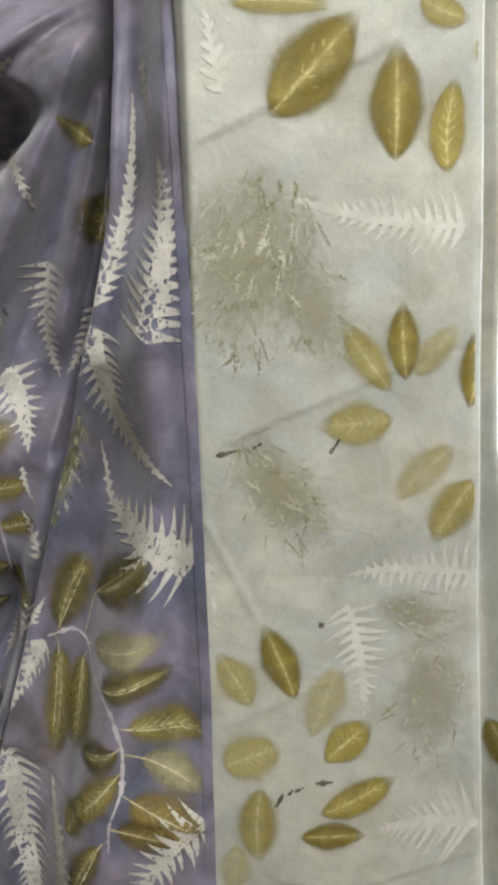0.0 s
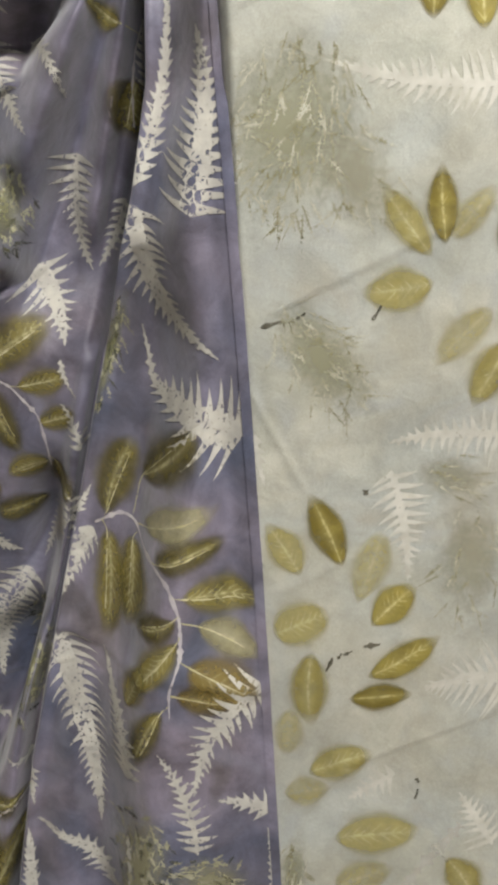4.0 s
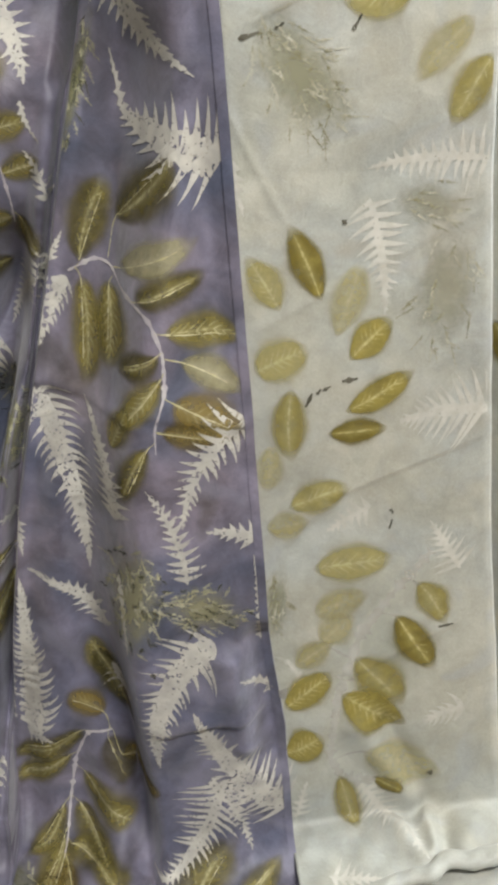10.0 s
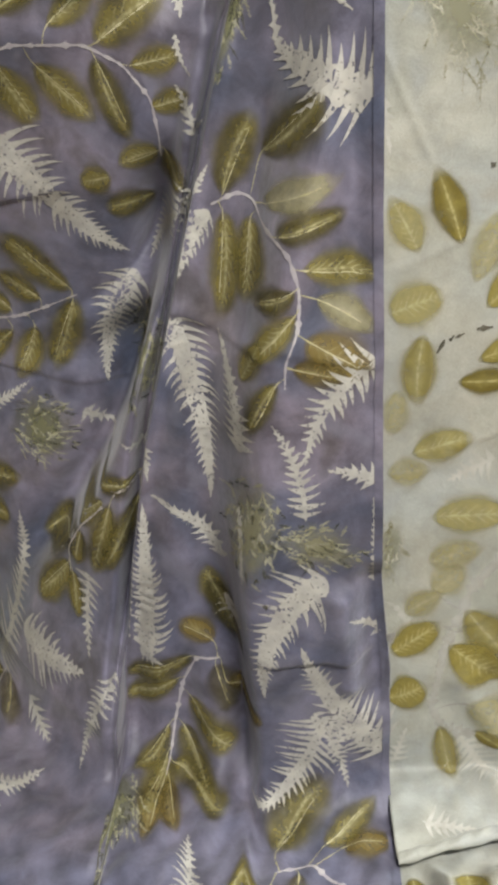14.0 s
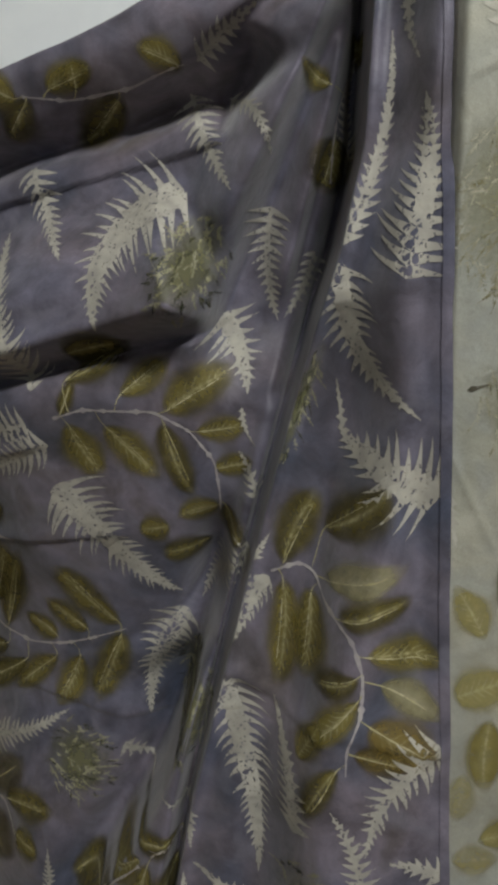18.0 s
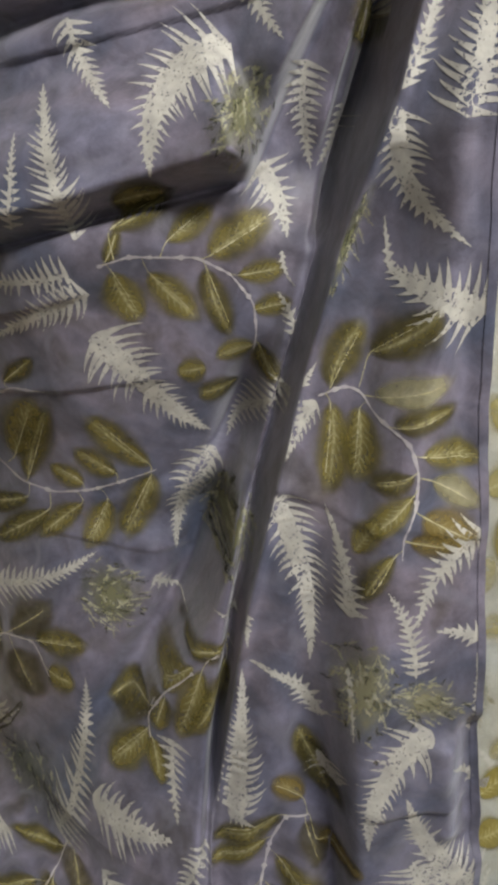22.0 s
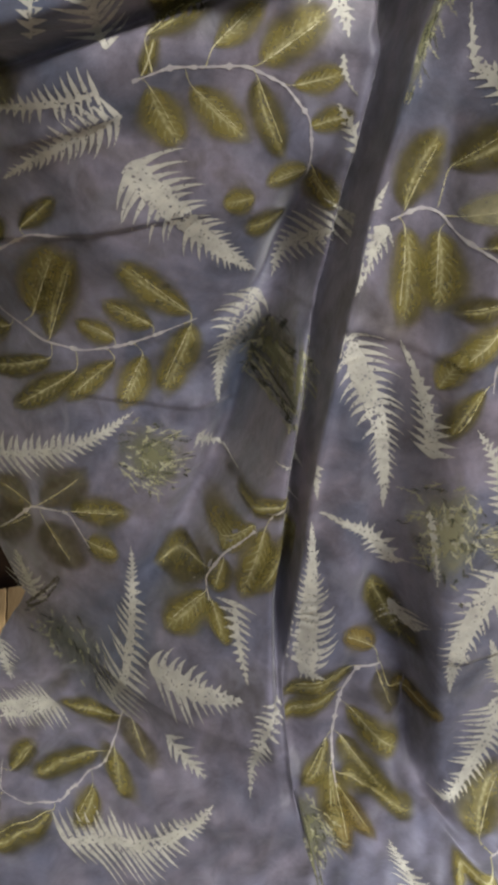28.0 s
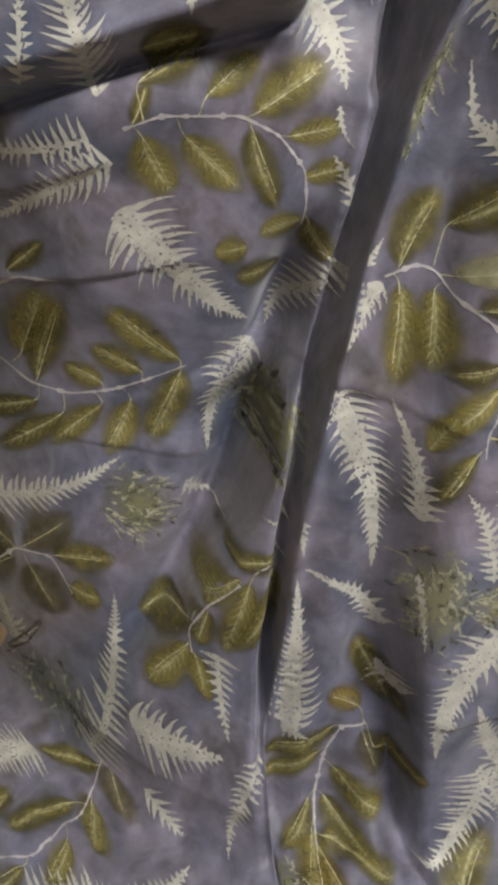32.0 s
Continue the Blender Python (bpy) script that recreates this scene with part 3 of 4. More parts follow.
c, w0 = np.meshgrid(np.linspace(0, 1, 50), span(0.70, 1.78, 0.004))
back = sheet("back_layer", back_at, 0.02 + c * (back_edge(w0) - 0.02), w0, CREAM)
back.parent = CREAM_CLOTH
tagged(back, "shaded rear layer of the folded cloth")
c, w0 = np.meshgrid(np.linspace(0, 1, 110), span(0.44, 0.82, 0.003))
lower = sheet("heaped_end", lower_at, -0.035 + c * 0.32, w0, CREAM)
lower.parent = CREAM_CLOTH
tagged(lower, "crumpled end heaped on the table")
HOME = {"purple": PURPLE_CLOTH, "cream": CREAM_CLOTH, "back": back, "lower": lower}


# a narrow stitched hem down the free edge of the purple cloth
c, w0 = np.meshgrid(np.linspace(0, 1, 6), span(0.36, 1.78, 0.004))
hem_us = purple_right(w0) - 0.0066 + 0.0069 * c
n = np.arange(hem_us.size).reshape(hem_us.shape)
hem_at = lay("purple", hem_us, w0, 0.001)
child("hem", mesh("hem", hem_at.reshape(-1, 3).tolist(), np.stack([n[:-1, :-1], n[:-1, 1:], n[1:, 1:], n[1:, :-1]], -1).reshape(-1, 4).tolist(), PURPLE), PURPLE_CLOTH, "narrow turned hem")


def rolled_hem():
    """The hem of the front layer, rolled to a soft tube that lies on the table."""
    n, ring = 90, 14
    k = np.linspace(0, 1, n)
    u = -0.020 + 0.190 * k
    foot = cream_at(u, cream_foot(k) - 0.001)
    foot[:, 2] = np.polyval(np.polyfit(k, foot[:, 2], 1), k)
    r = 0.0036 + 0.0028 * sm(0.1, 0.8, k) + 0.0008 * np.sin(k * 23) * (1 - k)
    turn = np.linspace(0, 2 * math.pi, ring, endpoint=False)
    p = np.stack([foot[:, None, 0] + 0 * turn, foot[:, None, 1] + r[:, None] * 1.5 * np.cos(turn), foot[:, None, 2] + 0.001 + r[:, None] * np.sin(turn) + 0.0006 * np.sin(k[:, None] * 60 + turn * 2)], -1)
    faces = [(a * ring + b, a * ring + (b + 1) % ring, (a + 1) * ring + (b + 1) % ring, (a + 1) * ring + b) for a in range(n - 1) for b in range(ring)]
    return mesh("rolled_hem", p.reshape(-1, 3).tolist(), faces, CREAM)


child("rolled_hem", rolled_hem(), CREAM_CLOTH, "hem rolled into a soft tube")


def green_at(u, w):
    y = 0.855 + 0.012 * np.sin(u * 190) + 0.006 * np.sin(u * 70 + w * 9)
    return np.stack([u, y, w], -1)


c, w0 = np.meshgrid(np.linspace(0, 1, 60), span(0.752, 1.5, 0.008))
right = np.interp(w0, [0.75, 0.80, 0.86, 0.92, 1.0, 1.5], [-0.598, -0.568, -0.549, -0.548, -0.578, -0.648])
tagged(sheet("green_cloth", green_at, right - 0.25 + 0.25 * c, w0, GREEN), "pale green cotton cloth hanging in narrow folds", "cloth")

# ---- the prints: every plant has left its own mark on the cloth; a dark slit is painted on too ----
ORDER = {"n": 0}
chance = random.Random(7)


def above(kind, cloth="purple"):
    ORDER["n"] += 1
    return (0.00016 if cloth == "cream" else 0) + {"blot": 0.00014, "leaf": 0.00024, "stem": 0.00032, "fern": 0.00040}[kind] + 0.0000006 * ORDER["n"]


def bow(b, e, bend, k):
    """Places along a gently bowed line from b to e, and its way."""
    (bu, bw), (eu, ew) = b, e
    du, dw = eu - bu, ew - bw
    ku, kw = (bu + eu) / 2 + 2 * bend * dw, (bw + ew) / 2 - 2 * bend * du
    u = (1 - k) ** 2 * bu + 2 * k * (1 - k) * ku + k * k * eu
    w = (1 - k) ** 2 * bw + 2 * k * (1 - k) * kw + k * k * ew
    tu, tw = 2 * (1 - k) * (ku - bu) + 2 * k * (eu - ku), 2 * (1 - k) * (kw - bw) + 2 * k * (ew - kw)
    far = np.hypot(tu, tw) + 1e-9
    return u, w, tu / far, tw / far


def keep(cloth, u, w, cu, cw):
    """A print ends where the cloth turns away into the deep fold."""
    if cloth == "cream":
        return np.minimum(u, cream_edge(w) - 0.004)
    if cloth != "purple":
        return u
    if cu >= pleat(cw):
        return np.maximum(u, pleat(w) + 0.0012)
    return np.minimum(u, pleat(w) - 0.0012)


def fern_print(cloth, bu, bw, eu, ew, wide, bend, style):
    """A frond: a flat web along the midrib, cut into pointed leaflets, broad at the base, drawn out at the tip."""
    rnd = random.Random(int(abs(bu * 7919 + bw * 104729 + ew * 1299) * 1000))
    far = math.hypot(eu - bu, ew - bw)
    loose = style == "open"
    pairs = max(6, min(25, int(far / (0.0060 if loose else 0.0064))))
    root, grow = rnd.uniform(0.62, 0.85), rnd.uniform(1.0, 1.25)

    def prof(k):
        return (min(1.0, root + 3.0 * k) * (1 - k) ** (0.85 if loose else 0.95) * (1.34 if loose else 1.55) + 0.035) * wide / 2

    def web(k):
        return (0.06 + 0.24 * k) if loose else (0.21 + 0.26 * k)

    def along(j):
        return 1 - (1 - j) ** grow

    P, faces = [], []
    ks = np.linspace(0, 1, pairs * 3 + 1)
    u, w, tu, tw = bow((bu, bw), (eu, ew), bend, ks)
    for i, k in enumerate(ks):
        h0, h1 = (max(prof(k) * web(k) * (1 if i > 0 else 0.35), 0.0004) * rnd.uniform(0.8, 1.2) for _ in range(2))
        P += [(u[i] + tw[i] * h0, w[i] - tu[i] * h0), (u[i] - tw[i] * h1, w[i] + tu[i] * h1)]
        if i:
            a = 2 * i
            faces.append((a - 2, a, a + 1, a - 1))
    lean0 = rnd.uniform(1.2, 1.42)
    steps = (0.0, 0.2, 0.4, 0.6, 0.8, 1.0)
    taper = (1.05, 1.0, 0.84, 0.60, 0.32, 0.03) if loose else (1.25, 1.06, 0.76, 0.50, 0.26, 0.02)
    for side in (1, -1):
        short, curl = rnd.uniform(0.82, 1.0), rnd.uniform(-0.12, 0.25)
        shift = rnd.uniform(0.2, 0.8)
        for j in range(pairs):
            k = along((j + shift) / pairs)
            if k > 0.965 or rnd.random() < 0.035:
                continue
            reach = prof(k) * rnd.uniform(0.80, 1.22) * short
            lean = (lean0 - 0.42 * k) * rnd.uniform(0.92, 1.08)
            x0, y0, ax, ay = (float(v) for v in bow((bu, bw), (eu, ew), bend, np.array(k)))
            nx, ny = ay * side, -ax * side
            room = far * (along((j + 1) / pairs) - along(j / pairs))
            half = room * (0.33 if loose else 0.41) * rnd.uniform(0.8, 1.12)
            start = len(P)
            for q, f in zip(steps, taper):
                f *= rnd.uniform(0.88, 1.12)
                ang = lean - curl * q * q
                cx = x0 + reach * q * (ax * math.cos(ang) + nx * math.sin(ang))
                cy = y0 + reach * q * (ay * math.cos(ang) + ny * math.sin(ang))
                px, py = ax * math.sin(ang) - nx * math.cos(ang), ay * math.sin(ang) - ny * math.cos(ang)
                P += [(cx + px * half * f, cy + py * half * f), (cx - px * half * f, cy - py * half * f)]
            for q in range(len(steps) - 1):
                a = start + 2 * q
                faces.append((a, a + 1, a + 3, a + 2) if side > 0 else (a, a + 2, a + 3, a + 1))
    P = np.array(P)
    pale = cloth != "purple"
    me = mesh("fern_print", lay(cloth, keep(cloth, P[:, 0], P[:, 1], (bu + eu) / 2, (bw + ew) / 2), P[:, 1], above("fern")).tolist(), faces, FERN_SOFT if pale else FERN)
    return child("fern_print", me, HOME[cloth])


def strip(cloth, points, wide, off, mat, name):
    """A thin tapered line through the points."""
    pts = np.array(points, float)
    far = np.r_[0, np.cumsum(np.hypot(*np.diff(pts, axis=0).T))]
    n = max(6, int(far[-1] / 0.003))
    s = np.linspace(0, far[-1], n)
    u, w = np.interp(s, far, pts[:, 0]), np.interp(s, far, pts[:, 1])
    for _ in range(3):
        u[1:-1], w[1:-1] = (u[:-2] + 2 * u[1:-1] + u[2:]) / 4, (w[:-2] + 2 * w[1:-1] + w[2:]) / 4
    tu, tw = np.gradient(u), np.gradient(w)
    size = np.hypot(tu, tw) + 1e-9
    rag = np.array([chance.uniform(0.45, 1.25) * (1.9 if chance.random() < 0.16 else 1) for _ in range(n)])
    h = wide / 2 * rag * (0.55 + 0.45 * np.sin(np.linspace(0.15, 1, n) * math.pi))
    far = np.linalg.norm(lay(cloth, u + tw / size * h, w - tu / size * h, off) - lay(cloth, u - tw / size * h, w + tu / size * h, off), axis=-1)
    h = h * np.clip(2 * h / np.maximum(far, 1e-6), 0.3, 1.0)
    a, b = lay(cloth, u + tw / size * h, w - tu / size * h, off), lay(cloth, u - tw / size * h, w + tu / size * h, off)
    verts = np.stack([a, b], 1).reshape(-1, 3).tolist()
    return mesh(name, verts, [(2 * i, 2 * i + 2, 2 * i + 3, 2 * i + 1) for i in range(n - 1)], mat)


def stem_print(cloth, points):
    me = strip(cloth, points, 0.0028 if cloth == "purple" else 0.009, above("stem"), STEM if cloth == "purple" else STEM_SOFT, "stem_print")
    ob = child("stem_print", me, HOME[cloth])
    pts = np.array(points)
    WAY[ob.name] = np.concatenate([a + (b - a) * np.linspace(0, 1, 12)[:, None] for a, b in zip(pts, pts[1:])])
    return ob


WAY = {}


def twig_print(cloth, bu, bw, eu, ew, sprig):
    """The stalk of one leaf: from the stem to the leaf's foot and a little up its midrib."""
    near = WAY[sprig.name]
    far = np.hypot(near[:, 0] - bu, near[:, 1] - bw)
    k = int(far.argmin())
    if far[k] > 0.035:
        return
    root = near[max(k - 1, 0)]
    ends = [(float(root[0]), float(root[1])), (bu, bw), (bu + 0.4 * (eu - bu) + chance.uniform(-0.0012, 0.0012), bw + 0.4 * (ew - bw)), (bu + 0.72 * (eu - bu), bw + 0.72 * (ew - bw))]
    pts = np.array(ends)
    pts[:, 0] = keep(cloth, pts[:, 0], pts[:, 1], bu, bw)
    child("twig_print", strip(cloth, pts, 0.0010 if cloth == "purple" else 0.0020, above("stem"), TWIG if cloth == "purple" else STEM_SOFT, "twig_print"), sprig)


def leaf_print(cloth, bu, bw, eu, ew, wide, kind, parent):
    """A leaf: a pointed oval, slightly bowed and uneven."""
    bend = chance.uniform(-0.06, 0.06)
    if cloth == "purple":
        eu, ew = bu + 1.12 * (eu - bu), bw + 1.12 * (ew - bw)
    n, m = max(14, int(math.hypot(eu - bu, ew - bw) / 0.0025)), max(9, int(wide * 1.9 / 0.0028))
    k = np.linspace(0, 1, n)
    u, w, tu, tw = bow((bu, bw), (eu, ew), bend, k)
    prof = np.sin(math.pi * k ** chance.uniform(0.80, 1.0)) ** chance.uniform(0.75, 1.15) * wide * (0.46 if cloth == "purple" else 0.50) + 0.0002
    rag = 1 + 0.02 * np.array([chance.uniform(-1, 1) for _ in range(n)])
    v = np.linspace(-1.8, 1.8, m)
    U = u[:, None] - tw[:, None] * (prof * rag)[:, None] * v
    W = w[:, None] + tu[:, None] * (prof * rag)[:, None] * v
    uv = np.stack([k[:, None] + 0 * v, (v / 1.8 + 1) / 2 + 0 * k[:, None]], -1).reshape(-1, 2)
    g = np.arange(n * m).reshape(n, m)
    faces = np.stack([g[:-1, :-1], g[1:, :-1], g[1:, 1:], g[:-1, 1:]], -1).reshape(-1, 4).tolist()
    me = mesh("leaf_print", lay(cloth, keep(cloth, U.ravel(), W.ravel(), (bu + eu) / 2, (bw + ew) / 2), W.ravel(), above("leaf", cloth)).tolist(), faces, LEAVES[kind], uv)
    if parent:
        twig_print(cloth, bu, bw, eu, ew, parent)
    return child("leaf_print", me, parent or HOME[cloth])


def moss_print(cloth, u, w, along, across, turn, kind):
    """A tuft of fine needles: a cloud of dye with many short strands over it."""
    rnd = random.Random(int(abs(u * 7919 + w * 104729) * 1000))
    cu, su = math.cos(turn), math.sin(turn)
    n = 20
    a, b = np.meshgrid(np.linspace(-0.62, 0.62, n), np.linspace(-0.62, 0.62, n))
    U, W = u + a * along * cu - b * across * su, w + a * along * su + b * across * cu
    g = np.arange(n * n).reshape(n, n)
    faces = np.stack([g[:-1, :-1], g[:-1, 1:], g[1:, 1:], g[1:, :-1]], -1).reshape(-1, 4).tolist()
    uv = np.stack([a / 1.24 + 0.5, b / 1.24 + 0.5], -1).reshape(-1, 2)
    me = mesh("moss_print", lay(cloth, keep(cloth, U.ravel(), W.ravel(), u, w), W.ravel(), above("blot")).tolist(), faces, BLOTS[kind], uv)
    tuft = child("moss_print", me, HOME[cloth])
    faint = 0.4 if "faint" in kind else 1.0
    sets = ((STRAND_CREAM, 1.0),) if "cream" in kind else ((STRAND, 1.0), (STRAND_DARK, 0.45))
    for mat, share in sets:
        V, Fc = [], []
        off = above("stem")
        def needle(x, y, an, size, h):
            s = len(V)
            for q, f in ((0, 0.7), (0.5, 1.0), (1.0, 0.15)):
                cx, cy, sx, sy = x + size * q * math.cos(an), y + size * q * math.sin(an), h * f * math.sin(an), h * f * math.cos(an)
                V.extend([(cx - sx, cy + sy), (cx + sx, cy - sy)])
            Fc.extend([(s, s + 1, s + 3, s + 2), (s + 2, s + 3, s + 5, s + 4)])

        for _ in range(int(along * across * 11000 * share * faint) + 5):
            r, th = math.sqrt(rnd.random()) * 0.48, rnd.uniform(0, 2 * math.pi)
            pa, pb = r * math.cos(th) * along, r * math.sin(th) * across
            ang = turn + rnd.gauss(0, 0.45) + pb / across * 1.4
            x, y, size = u + pa * cu - pb * su, w + pa * su + pb * cu, rnd.uniform(0.006, 0.015) * (1.6 if "cream" in kind else 1.0)
            needle(x, y, ang, size, 0.00042)
            k = 0.12
            while k < 0.95:
                px, py = x + size * k * math.cos(ang), y + size * k * math.sin(ang)
                for side in (1, -1):
                    if rnd.random() < 0.8:
                        needle(px, py, ang + side * rnd.uniform(0.5, 0.95), rnd.uniform(0.0016, 0.0042) * (1.2 - k), rnd.uniform(0.00022, 0.00042))
                k += rnd.uniform(0.09, 0.17)
        V = np.array(V)
        tagged(child("needle_tuft", mesh("needle_tuft", lay(cloth, keep(cloth, V[:, 0], V[:, 1], u, w), V[:, 1], off).tolist(), Fc, mat), tuft), kind="stuff")
    return tuft


def fleck_print(cloth, u, w, eu, ew, wide):
    return child("fleck_print", strip(cloth, [(u, w), ((u + eu) / 2 + 0.0006, (w + ew) / 2), (eu, ew)], wide, above("fern"), FLECK, "fleck_print"), HOME[cloth])


bpy.context.view_layer.update()
fern_print('purple', -0.3622, 1.3961, -0.3814, 1.5267, 0.0554, -0.04, 'open')
fern_print('purple', -0.4170, 1.4060, -0.4072, 1.4867, 0.0198, 0, 'open')
fern_print('purple', -0.2232, 1.5542, -0.2942, 1.4499, 0.0679, 0.2, 'solid')
fern_print('purple', -0.2190, 1.6314, -0.1834, 1.5536, 0.0346, 0.04, 'open')
fern_print('purple', -0.1891, 1.6289, -0.1538, 1.5788, 0.0255, -0.14, 'open')
fern_print('purple', -0.3568, 1.5803, -0.3241, 1.5042, 0.0403, 0.05, 'open')
fern_print('purple', -0.2087, 1.6489, -0.1616, 1.6805, 0.0216, 0, 'open')
fern_print('purple', -0.1552, 1.5420, -0.1516, 1.4525, 0.0340, 0.06, 'open')
fern_print('purple', -0.1215, 1.5060, -0.1465, 1.4548, 0.0240, -0.05, 'open')
fern_print('purple', -0.1971, 1.4570, -0.1767, 1.3955, 0.0436, -0.08, 'solid')
fern_print('purple', -0.1038, 1.5133, -0.0718, 1.6462, 0.0192, 0.07, 'solid')
fern_print('purple', -0.0913, 1.5726, -0.0880, 1.6507, 0.0176, -0.1, 'open')
fern_print('purple', -0.0666, 1.4930, -0.0540, 1.6044, 0.0400, 0.07, 'solid')
fern_print('purple', -0.1050, 1.5007, -0.0528, 1.3980, 0.0351, 0.13, 'solid')
fern_print('purple', -0.0406, 1.3450, -0.1040, 1.3785, 0.0687, -0.05, 'solid')
fern_print('purple', -0.1758, 1.2630, -0.2278, 1.1910, 0.0305, 0.06, 'open')
fern_print('purple', -0.1604, 1.2595, -0.1911, 1.2030, 0.0289, 0.05, 'solid')
fern_print('purple', -0.3528, 1.3075, -0.2455, 1.2021, 0.0651, 0.04, 'solid')
fern_print('purple', -0.3717, 1.3659, -0.4682, 1.3573, 0.0371, -0.05, 'open')
fern_print('purple', -0.3544, 1.3459, -0.4584, 1.2932, 0.0432, 0.03, 'open')
fern_print('purple', -0.2406, 1.1803, -0.2845, 1.0625, 0.0400, 0.1, 'solid')
fern_print('purple', -0.1983, 1.1739, -0.1712, 1.0207, 0.0482, -0.06, 'solid')
fern_print('purple', -0.1420, 1.0813, -0.1562, 1.1718, 0.0209, 0.04, 'solid')
fern_print('purple', -0.5374, 0.9848, -0.3689, 1.0619, 0.0414, 0.05, 'open')
fern_print('purple', -0.4323, 0.7552, -0.3893, 0.9329, 0.0430, 0.06, 'open')
fern_print('purple', -0.3874, 0.8230, -0.3069, 0.8284, 0.0532, 0.05, 'solid')
fern_print('purple', -0.3011, 0.9105, -0.3007, 0.8435, 0.0258, 0.03, 'open')
fern_print('purple', -0.2760, 0.8332, -0.3131, 0.7356, 0.0238, 0.06, 'open')
fern_print('purple', -0.2439, 0.8526, -0.2341, 1.0100, 0.0464, 0.01, 'solid')
fern_print('purple', -0.2506, 0.8514, -0.2277, 0.8424, 0.0181, 0, 'solid')
fern_print('purple', -0.1636, 0.9671, -0.2269, 1.0171, 0.0258, 0.1, 'solid')
fern_print('purple', -0.2277, 1.0647, -0.2279, 1.0301, 0.0133, 0, 'solid')
fern_print('purple', -0.2314, 1.0473, -0.2551, 1.0546, 0.0117, 0, 'open')
fern_print('purple', -0.5559, 0.7334, -0.5389, 0.6765, 0.0467, 0, 'open')
fern_print('purple', -0.4915, 0.6857, -0.5781, 0.5669, 0.0456, 0.03, 'solid')
fern_print('purple', -0.3812, 0.7599, -0.3510, 0.7358, 0.0416, -0.05, 'open')
fern_print('purple', -0.4901, 0.5054, -0.3490, 0.7075, 0.0506, 0.04, 'open')
fern_print('purple', -0.4960, 0.8276, -0.5117, 0.8829, 0.0473, 0, 'open')
fern_print('purple', -0.0748, 0.9814, -0.1294, 0.8581, 0.0578, 0.14, 'solid')
fern_print('purple', -0.0218, 0.7963, -0.0965, 0.9153, 0.0621, -0.08, 'solid')
fern_print('purple', -0.0905, 1.0343, -0.1150, 1.1144, 0.0303, 0.08, 'open')
fern_print('purple', -0.0324, 1.1658, -0.0900, 1.0823, 0.0441, 0.12, 'open')
fern_print('purple', -0.0337, 1.0700, -0.0725, 1.0767, 0.0195, 0.05, 'solid')
fern_print('purple', -0.1509, 0.9065, -0.1642, 0.9238, 0.0366, -0.1, 'solid')
fern_print('purple', -0.1940, 0.5952, -0.2018, 0.6560, 0.0328, 0, 'open')
fern_print('purple', -0.0793, 0.8347, -0.1455, 0.7316, 0.0663, -0.1, 'open')
fern_print('purple', -0.0872, 0.8390, -0.0573, 0.7588, 0.0275, -0.05, 'open')
fern_print('purple', -0.0194, 0.9104, -0.0567, 0.9454, 0.0154, 0, 'solid')
fern_print('purple', -0.0357, 0.9697, -0.0374, 1.0560, 0.0082, 0, 'open')
fern_print('purple', -0.1021, 1.3780, -0.1069, 1.4179, 0.0072, 0, 'solid')
fern_print('purple', -0.0628, 1.6632, -0.0577, 1.6245, 0.0059, 0.05, 'solid')
fern_print('purple', -0.1725, 1.3100, -0.1850, 1.3480, 0.0180, 0.1, 'open')
fern_print('purple', -0.1808, 1.3839, -0.1709, 1.3540, 0.0065, 0.1, 'solid')
fern_print('purple', -0.1721, 1.2723, -0.1593, 1.2934, 0.0084, 0, 'solid')
fern_print('purple', -0.3095, 1.0385, -0.2776, 1.0173, 0.0167, 0.1, 'solid')
fern_print('purple', -0.1440, 1.0350, -0.1440, 0.9730, 0.0054, 0, 'solid')
fern_print('cream', 0.13, 1.5588, 0.0218, 1.577, 0.0366, -0.04, 'open')
fern_print('cream', -0.0142, 1.6345, -0.023, 1.6792, 0.0229, 0, 'open')
fern_print('cream', 0.1491, 1.3315, 0.0616, 1.3308, 0.0389, 0.05, 'open')
fern_print('cream', 0.063, 1.3105, 0.0741, 1.2247, 0.0405, -0.04, 'open')
fern_print('cream', 0.1626, 1.1408, 0.0866, 1.1373, 0.0658, 0.05, 'open')
fern_print('cream', 0.0635, 1.0645, 0.0262, 1.0451, 0.0296, 0.03, 'open')
fern_print('cream', 0.0462, 0.7887, 0.0946, 0.6953, 0.0483, -0.05, 'open')
fern_print('cream', 0.0053, 0.6884, 0.0502, 0.6783, 0.0325, 0, 'open')
fern_print('cream', 0.1393, 0.9983, 0.1127, 1.0469, 0.0373, 0, 'open')
fern_print('cream', 0.1459, 0.8628, 0.1027, 0.8486, 0.0356, 0.05, 'open')
fern_print('cream', -0.0134, 0.7621, -0.002, 0.8018, 0.0225, 0, 'open')
fern_print('back', 0.2137, 1.0587, 0.1878, 1.1009, 0.0423, 0, 'open')
fern_print('cream', -0.0049, 0.8954, -0.0264, 0.9345, 0.0102, 0.2, 'solid')
fern_print('cream', -0.0331, 1.3435, -0.0263, 1.3053, 0.0123, 0, 'solid')
sprig = stem_print('purple', [(-0.3452, 1.3720), (-0.3159, 1.3817), (-0.2561, 1.3794), (-0.2264, 1.3640), (-0.2058, 1.3371), (-0.2029, 1.3075), (-0.2042, 1.2897)])
leaf_print('purple', -0.3380, 1.3749, -0.3248, 1.4053, 0.0145, 'olive', sprig)
leaf_print('purple', -0.2843, 1.3937, -0.2427, 1.4264, 0.0239, 'olive', sprig)
